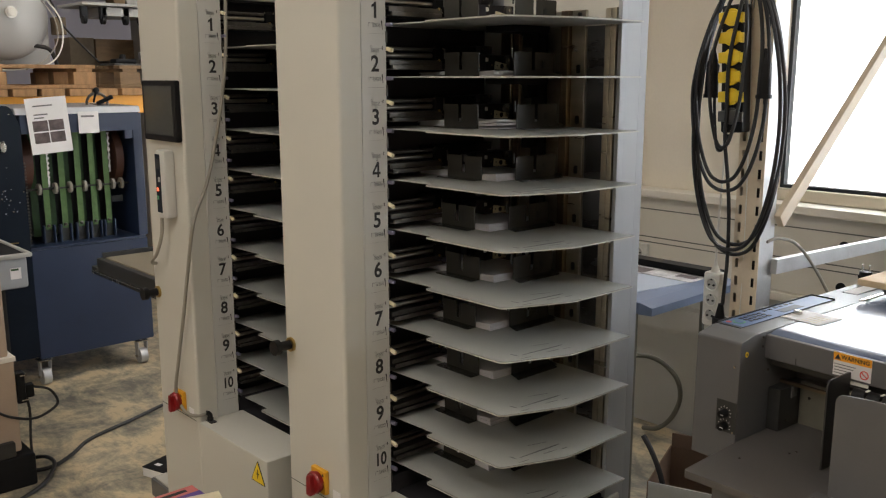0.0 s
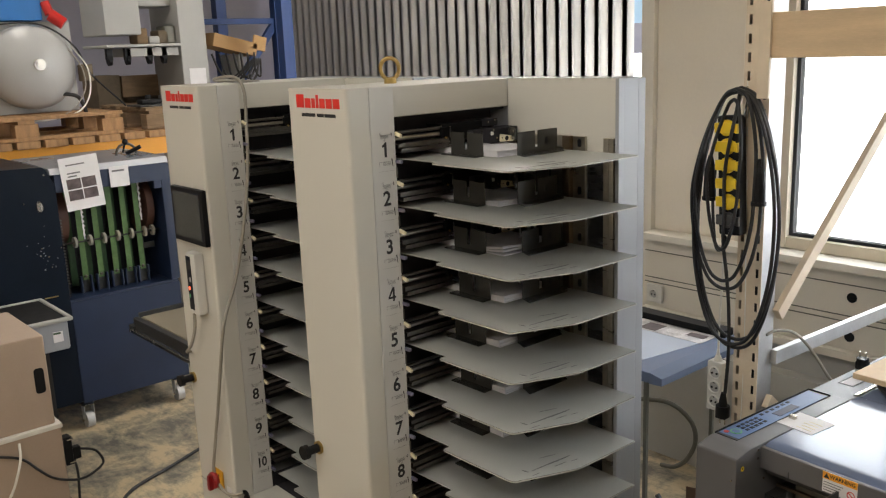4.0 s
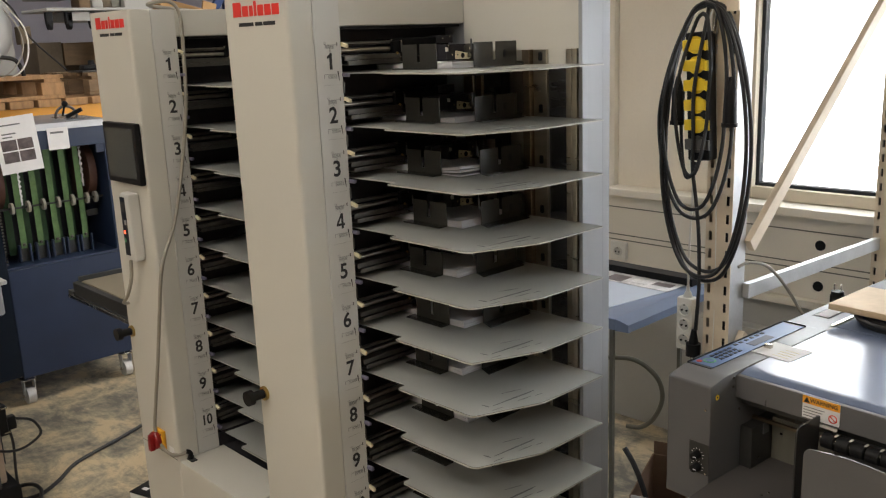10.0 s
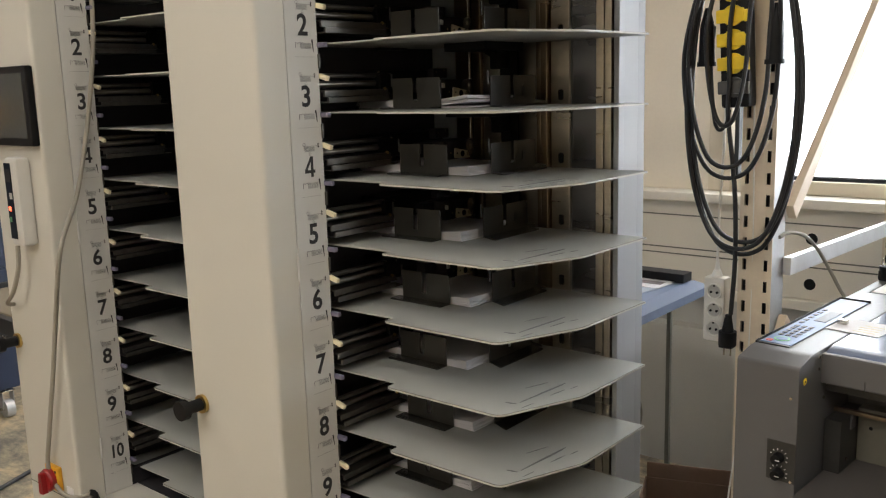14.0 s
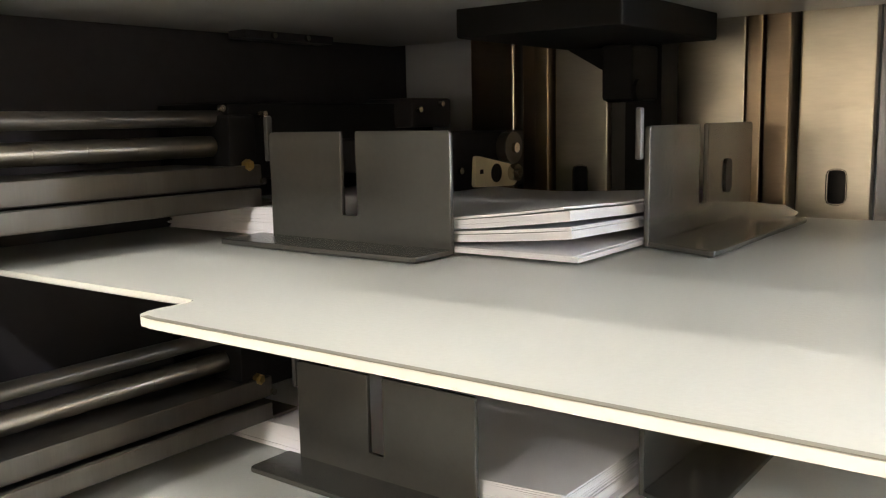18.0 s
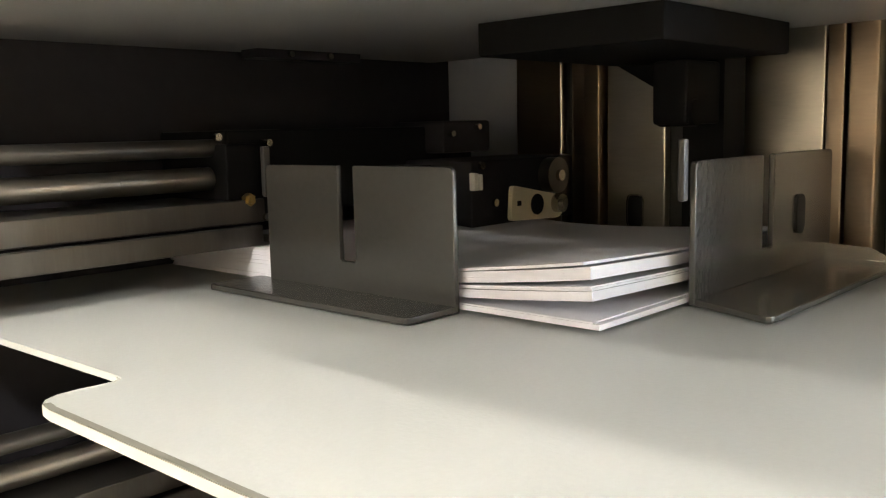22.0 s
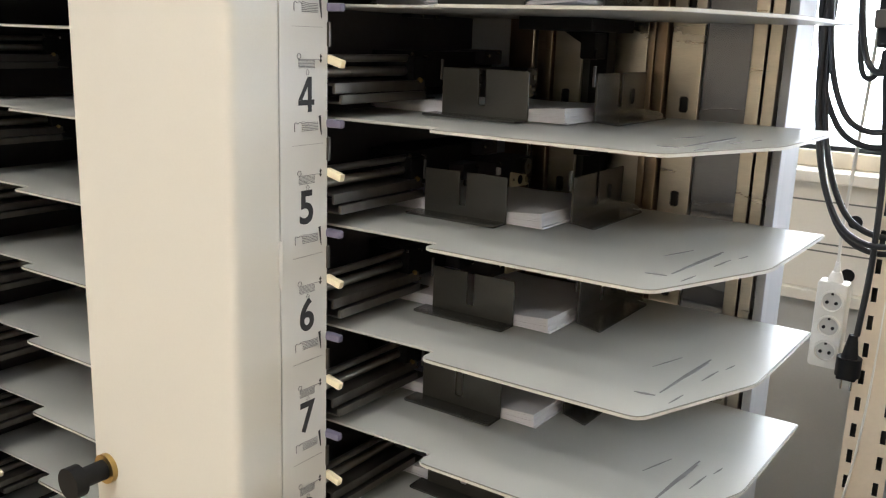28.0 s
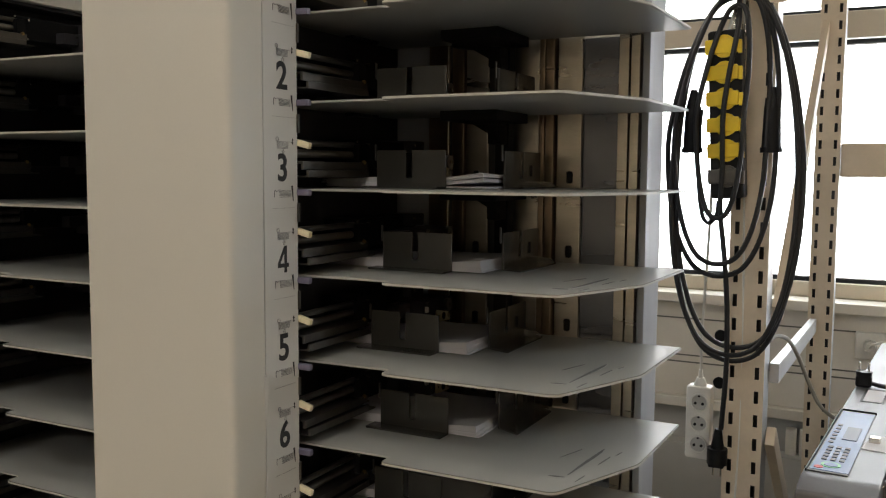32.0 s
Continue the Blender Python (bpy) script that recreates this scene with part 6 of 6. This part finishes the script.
# tall machine with a cantilever head
cm = thing("head_machine", "grey pedestal machine with a cantilevered head and castor table", "machine", (-4.5, 2.0, 0.0))
part("column", bx(-0.5, 0.0, -0.30, -0.09, FLOOR, 2.75, bev=0.01), "mgrey", cm, "tall grey column")
part("arm", bx(-0.4, -0.1, -0.60, -0.30, 2.37, 2.47, bev=0.01), "mgrey", cm)
part("head", bx(-0.45, 0.0, -0.84, -0.58, 2.17, 2.5, bev=0.012), "mgrey", cm, "grey machine head")
part("table", bx(-0.45, 0.02, -0.85, -0.30, 2.085, 2.105, bev=0.004), "mgrey", cm, "grey cantilever table")
part("table_frame", bx(-0.4, -0.02, -0.70, -0.31, 2.02, 2.08, bev=0.004), "mgrey", cm)
for y in (-0.82, -0.69, -0.53, -0.42):
    bm = B()
    cyl(bm, (-0.04, y - 0.012, 1.995), (-0.04, y + 0.012, 1.995), 0.032, 16)
    box(bm, -0.06, -0.02, y - 0.02, y + 0.02, 2.0, 2.08)
    part("castor", bm, "black", cm)
for i, (y, h) in enumerate(((-0.60, 0.14), (-0.51, 0.07), (-0.44, 0.12), (-0.39, 0.16))):
    part("fitting", bx(-0.2, -0.05, y, y + 0.085, 2.105, 2.105 + h * 0.8, bev=0.014), ("oldwood", "mgrey", "crate", "hose")[i], cm)
part("paper_notice", bx(0.001, 0.003, -0.25, -0.12, 1.80, 1.92), "sheet", cm)
# wooden box with cables on a bracket
wb = thing("cardboard_box", "open brown box with cables hanging below", "box", (-4.5, 2.19, 2.02))
m = Matrix.Rotation(radians(-14), 4, "X")
part("box_body", bx(-0.25, 0.0, -0.24, 0.13, 0.0, 0.10, bev=0.004, m=m), "card", wb)
part("box_flap", bx(-0.02, 0.0, 0.09, 0.20, 0.05, 0.16, bev=0.002, m=m), "card", wb)
for i in range(7):
    bm = B()
    tube(bm, [(0.0, -0.25 + i * 0.06, 0.0), (0.02, -0.2 + i * 0.05, -0.14 - 0.03 * (i % 3)), (0.02, -0.1 + i * 0.04, -0.18), (0.0, 0.1 + i * 0.01, -0.05)], 0.008, 5, 6)
    part("hanging_cable", bm, "rubber", wb)
part("bracket", bx(-0.3, -0.02, -0.02, 0.02, -2.06, -0.01), "mgrey", wb)
# blue upright frame and corrugated partition
bf = thing("rack_frame", "blue steel pallet rack end frame with diagonal braces", "rack", (-4.7, 2.67, 0.0))
for y in (-0.75, 0.0):
    part("upright", bx(-0.08, 0.0, y - 0.04, y + 0.04, FLOOR, 3.3, bev=0.004), "rack_blue", bf)
for z in (0.6, 1.3, 2.24):
    part("crossbar", bx(-0.07, -0.02, -0.7, 0.0, z, z + 0.045, bev=0.003), "rack_blue", bf)
for z in (0.6, 1.3, 2.0):
    a, b = Vector((-0.045, -0.55, z - 0.42)), Vector((-0.045, -0.02, z + 0.25))
    d = b - a
    mm = Matrix.Translation((a + b) / 2) @ d.to_track_quat("Y", "Z").to_matrix().to_4x4()
    part("brace", bx(-0.02, 0.02, -d.length / 2, d.length / 2, -0.03, 0.03, m=mm), "rack_blue", bf)
bm = B()
x0, x1, yb = -7.0, -2.17, 4.0
cols = []
steps = 38 * 12
for i in range(steps + 1):
    u = i / steps
    ph = (u * 38) % 1.0
    w = 0.020 * max(-1, min(1, 1.5 * math.sin(2 * math.pi * ph) + 0.35))
    cols.append((bm.verts.new((x0 + (x1 - x0) * u, yb + w, FLOOR)), bm.verts.new((x0 + (x1 - x0) * u, yb + w, 3.5))))
for a, b in zip(cols, cols[1:]):
    bm.faces.new((a[0], b[0], b[1], a[1]))
bmesh.ops.solidify(bm, geom=bm.faces[:], thickness=0.002)
solid("partition", bm, "corr", "corrugated galvanised sheet partition", "partition", kind="structure", smooth=60)
solid("far_glazing", bx(-3.2, -1.6, 4.6, 4.62, 1.2, 1.90), "day", "bright distant glazing beyond the partition", "backdrop", kind="structure")
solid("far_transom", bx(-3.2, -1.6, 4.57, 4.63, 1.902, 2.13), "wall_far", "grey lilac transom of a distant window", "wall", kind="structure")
solid("far_sky", bx(-3.2, -1.6, 4.6, 4.62, 2.132, 3.2), "day_blue", "blue-grey daylight through distant glazing", "backdrop", kind="structure")
solid("pillar", bx(-0.885, -0.812, WY - 0.03, WY + 0.2, FLOOR, 3.5, bev=0.005), "duct", "white wall end pillar", "pillar", kind="structure")

# beige cabinet in the foreground with cables
bc = thing("beige_cabinet", "beige cabinet with a dark handle hole and strap", "cabinet", (-2.0, -0.2, 0.0))
part("upper_body", bx(-0.5, 0.0, -0.75, 0.0, 0.50, 0.90, bev=0.012), "beige", bc)
part("lower_body", bx(-0.5, 0.015, -0.75, 0.015, 0.10, 0.497, bev=0.012), "beige", bc)
bm = B()
prism(bm, rounded([(-0.060, 0.652), (-0.020, 0.652), (-0.020, 0.762), (-0.060, 0.762)], [0.015] * 4, 4), -0.004, 0.0015, "x")
part("handle_hole", bm, "black", bc, "dark rounded grip hole")
part("strap", bx(-0.5, 0.02, -0.75, 0.02, 0.485, 0.505, bev=0.003), "white_pl", bc)
bm = B()
box(bm, -0.04, 0.012, 0.016, 0.050, 0.30, 0.43, bev=0.006)
box(bm, -0.03, 0.004, 0.050, 0.085, 0.315, 0.372, bev=0.006)
part("connector", bm, "black", bc, "black rubber connector with steel clips")
for z in (0.31, 0.415):
    part("clip", bx(-0.042, 0.016, 0.030, 0.056, z, z + 0.006, bev=0.001), "steel", bc)
bm = B()
tube(bm, [(0.022, -0.45, 0.60), (0.024, -0.30, 0.47), (0.024, -0.165, 0.404), (0.024, -0.10, 0.33), (0.03, -0.048, 0.277), (0.03, 0.03, 0.240), (0.03, 0.088, 0.235), (0.025, 0.150, 0.258), (0.02, 0.166, 0.285), (0.01, 0.140, 0.335), (-0.005, 0.08, 0.358)], 0.0055, 8, 8)
part("black_cable", bm, "rubber", bc)
bm = B()
tube(bm, [(0.02, -0.16, 0.47), (0.04, -0.17, 0.40), (0.05, -0.22, 0.28), (0.06, -0.32, 0.15)], 0.0055, 8, 8)
part("white_cable", bm, "white_pl", bc)
bm = B()
tube(bm, [(-0.01, 0.055, 0.32), (0.0, 0.06, 0.25), (0.01, 0.05, 0.12), (0.02, 0.05, -0.03)], 0.0055, 8, 8)
part("black_cable", bm, "rubber", bc)
eq = thing("black_box", "low black plinth box under a beige cabinet", "box", (-2.0, -0.42, FLOOR))
part("box_body", bx(-0.45, 0.06, -0.5, 0.27, 0.0, 0.139, bev=0.01), "black", eq)
part("box_lid", bx(0.02, 0.055, -0.26, 0.2, 0.139, 0.20, bev=0.006), "dark", eq)
gb_ = thing("grey_bin", "grey plastic bin with a white label on a cabinet", "bin", (-2.4, -0.05, 0.80))
part("bin_body", bx(-0.45, -0.02, -0.6, 0.08, -0.12, 0.02, bev=0.01), "plate", gb_)
for b_ in ((-0.02, 0.0, -0.62, 0.10), (-0.46, -0.44, -0.62, 0.10), (-0.44, -0.02, 0.08, 0.10), (-0.44, -0.02, -0.62, -0.60)):
    part("bin_rim", bx(*b_, 0.020, 0.040, bev=0.006), "mgrey", gb_, "pale grey rolled rim")
part("bin_liner", bx(-0.438, -0.022, -0.598, 0.078, 0.021, 0.034, bev=0.003), "black", gb_, "dark green-black liner")
lb_ = part("bin_label", bx(-0.019, -0.017, 0.005, 0.05, -0.075, -0.025), "sheet", gb_)
part("label_stripe", bx(-0.017, -0.0165, 0.007, 0.040, -0.037, -0.028), "dgreen", lb_)
part("bin_foot", bx(-0.40, -0.10, -0.5, 0.0, -0.84, -0.12), "dark", gb_)
# delivery conveyor beside the far tower
cv = thing("delivery_conveyor", "tan belt delivery tray with a dark frame", "conveyor", (-1.3, 0.3, 0.70))
part("belt", bx(-1.0, 0.24, 0.03, 0.36, 0.075, 0.095, bev=0.006), "conveyor", cv, "tan conveyor belt")
part("frame", bx(-1.02, 0.24, 0.0, 0.03, 0.03, 0.09, bev=0.004), "dark", cv)
part("frame", bx(-1.02, 0.24, 0.36, 0.39, 0.03, 0.09, bev=0.004), "dark", cv)
part("front_bar", bx(-1.06, -1.0, -0.01, 0.40, 0.02, 0.05, bev=0.004), "dark", cv)
part("side_rail", bx(-1.04, -0.2, -0.02, -0.005, 0.02, 0.035, bev=0.002), "steel", cv)
part("stop", bx(-1.0, -0.985, 0.02, 0.37, 0.09, 0.115, bev=0.002), "dark", cv)
part("support", bx(-0.2, 0.2, 0.1, 0.3, -0.74, 0.03, bev=0.004), "dark", cv)

# cables on the floor and along the far tower
bm = B()
tube(bm, [(-2.414, 0.639, -0.031), (-2.411, 0.599, -0.031), (-2.328, 0.405, -0.031), (-2.237, 0.178, -0.031), (-2.119, 0.050, -0.031), (-2.053, -0.052, -0.031), (-2.071, -0.134, -0.031), (-2.149, -0.158, -0.031), (-2.197, -0.091, -0.031), (-2.135, -0.048, -0.017), (-2.031, -0.053, -0.017), (-1.909, -0.141, -0.031), (-1.806, -0.283, -0.031), (-1.742, -0.359, -0.031)], 0.0085, 8, 8)
solid("floor_cable", bm, "rubber", "thick black cable lying on the concrete floor", "cable")
bm = B()
tube(bm, [(-0.93, 0.30, 1.915), (-0.850, 0.101, 1.930), (-0.800, 0.140, 1.938), (-0.775, 0.158, 1.898), (-0.775, 0.157, 1.785), (-0.775, 0.150, 1.662), (-0.775, 0.131, 1.539), (-0.775, 0.104, 1.415), (-0.775, 0.069, 1.291), (-0.716, -0.012, 1.184), (-0.774, -0.012, 1.018), (-0.820, -0.012, 0.869), (-0.873, -0.012, 0.713), (-0.902, -0.012, 0.609), (-0.866, -0.010, 0.560), (-0.822, -0.006, 0.549), (-0.795, 0.010, 0.550), (-0.780, 0.034, 0.556)], 0.0055, 8, 8)
solid("tower_cable", bm, "cable", "grey cable running down a collator tower", "cable")
bm = B()
tube(bm, [(-0.91, -0.02, 1.175), (-0.91, -0.025, 1.12), (-0.94, -0.03, 1.06), (-1.0, -0.02, 1.02), (-1.06, 0.05, 1.0)], 0.0055, 8, 8)
solid("pendant_cable", bm, "cable", "grey cable under a control pendant", "cable")

gx = thing("grey_box", "small dark grey box on the floor behind a tower", "box", (-1.40, 0.15, FLOOR))
part("box_body", bx(-0.13, 0.25, 0.0, 0.22, 0.0, 0.075, bev=0.006), "dgrey", gx)
part("box_lid", bx(-0.12, 0.24, 0.01, 0.21, 0.075, 0.082, bev=0.002), "sidegrey", gx)
bk = thing("magazine_stack", "magazines with a black cover lying on the floor", "magazine", (-1.62, 0.24, FLOOR))
m = Matrix.Rotation(radians(18), 4, "Z")
part("pages", bx(-0.11, 0.085, -0.005, 0.28, 0.0, 0.038, m=m), "sheet", bk)
part("cover", bx(-0.112, 0.087, -0.007, 0.282, 0.038, 0.041, m=m), "black", bk, "glossy black cover")
part("cover_mark", bx(-0.08, -0.05, 0.03, 0.05, 0.041, 0.0416, m=m), "sheet", bk)
# brochures on a carton in front of the far tower
cb = thing("paper_carton", "plain brown carton carrying a pile of brochures", "carton", (-0.36, -0.55, FLOOR))
part("carton_body", bx(0.004, 0.26, 0.0, 0.305, 0.0, 0.580, bev=0.004), "brown_card", cb)
for nm, lab, cov, z_, sh in (("brochure", "pink printed brochure with a dark title bar", "pink", 0.541, (0.0, 0.0, 0)), ("brochure", "purple and white brochure on a pile", "purple", 0.549, (0.055, -0.006, 0)), ("brochure", "cream paper sheets on top of a brochure pile", "cream", 0.557, (0.108, 0.020, -16))):
    br = thing(nm, lab, "brochure", (-0.363 + sh[0], -0.55 + sh[1], z_), group="pile of brochures")
    m = Matrix.Translation((0.0, 0.316, 0)) @ Matrix.Rotation(radians(sh[2]), 4, "Z") @ Matrix.Translation((0.0, -0.316, 0))
    part("pages", bx(0.0, 0.21, 0.02, 0.314, 0.0, 0.006, m=m), "sheet", br)
    part("cover", bx(-0.001, 0.211, 0.018, 0.316, 0.006, 0.0072, m=m), cov, br)
    if cov == "pink":
        part("title_bar", bx(0.012, 0.026, 0.10, 0.29, 0.0072, 0.0077), "ink", br)
# red cable connector on the floor
rc = thing("cable_connector", "red industrial cable connector lying on the floor", "connector", (-1.742, -0.375, FLOOR))
bm = B()
cyl(bm, (0.0, 0.03, 0.034), (0.005, -0.05, 0.034), 0.024, 18, 0.033)
cyl(bm, (0.005, -0.05, 0.034), (0.01, -0.10, 0.034), 0.035, 18)
part("body", bm, "red_pl", rc)
part("flap", bx(-0.03, 0.035, -0.125, -0.10, 0.004, 0.068, bev=0.006), "red_pl", rc)
part("label_patch", bx(-0.01, 0.02, -0.04, -0.01, 0.060, 0.066, bev=0.002), "sheet", rc)
bm = B()
tube(bm, [(-0.03, -0.13, 0.03), (-0.06, -0.16, 0.02), (-0.12, -0.16, 0.012), (-0.2, -0.12, 0.012), (-0.3, -0.1, 0.012)], 0.009, 8, 8)
part("lead", bm, "rubber", rc)
gl = thing("cable_gland", "black cable gland on a grey base cabinet", "gland", (-0.779, 0.040, 0.528))
bm = B()
cyl(bm, (0, 0, 0), (0, 0, 0.012), 0.010, 12)
tube(bm, [(-0.004, -0.012, 0.030), (-0.001, -0.004, 0.027), (0, 0, 0.020), (0, 0, 0.008)], 0.0075, 6, 8)
part("gland_nut", bm, "black", gl)
part("clip", bx(-0.012, 0.024, -0.010, 0.010, 0.0, 0.004, bev=0.001), "dark", gl)
# ceiling lamps
for tx, ty, power in TUBES:
    lp_ = thing("ceiling_lamp", "long ceiling lamp with a warm white diffuser", "lamp", (tx, ty, 3.5), group="ceiling lamps")
    part("housing", bx(-0.8, 0.8, -0.1, 0.1, -0.08, 0.0, bev=0.005), "duct", lp_)
    part("diffuser", bx(-0.76, 0.76, -0.085, 0.085, -0.10, -0.08, bev=0.004), "tube", lp_)
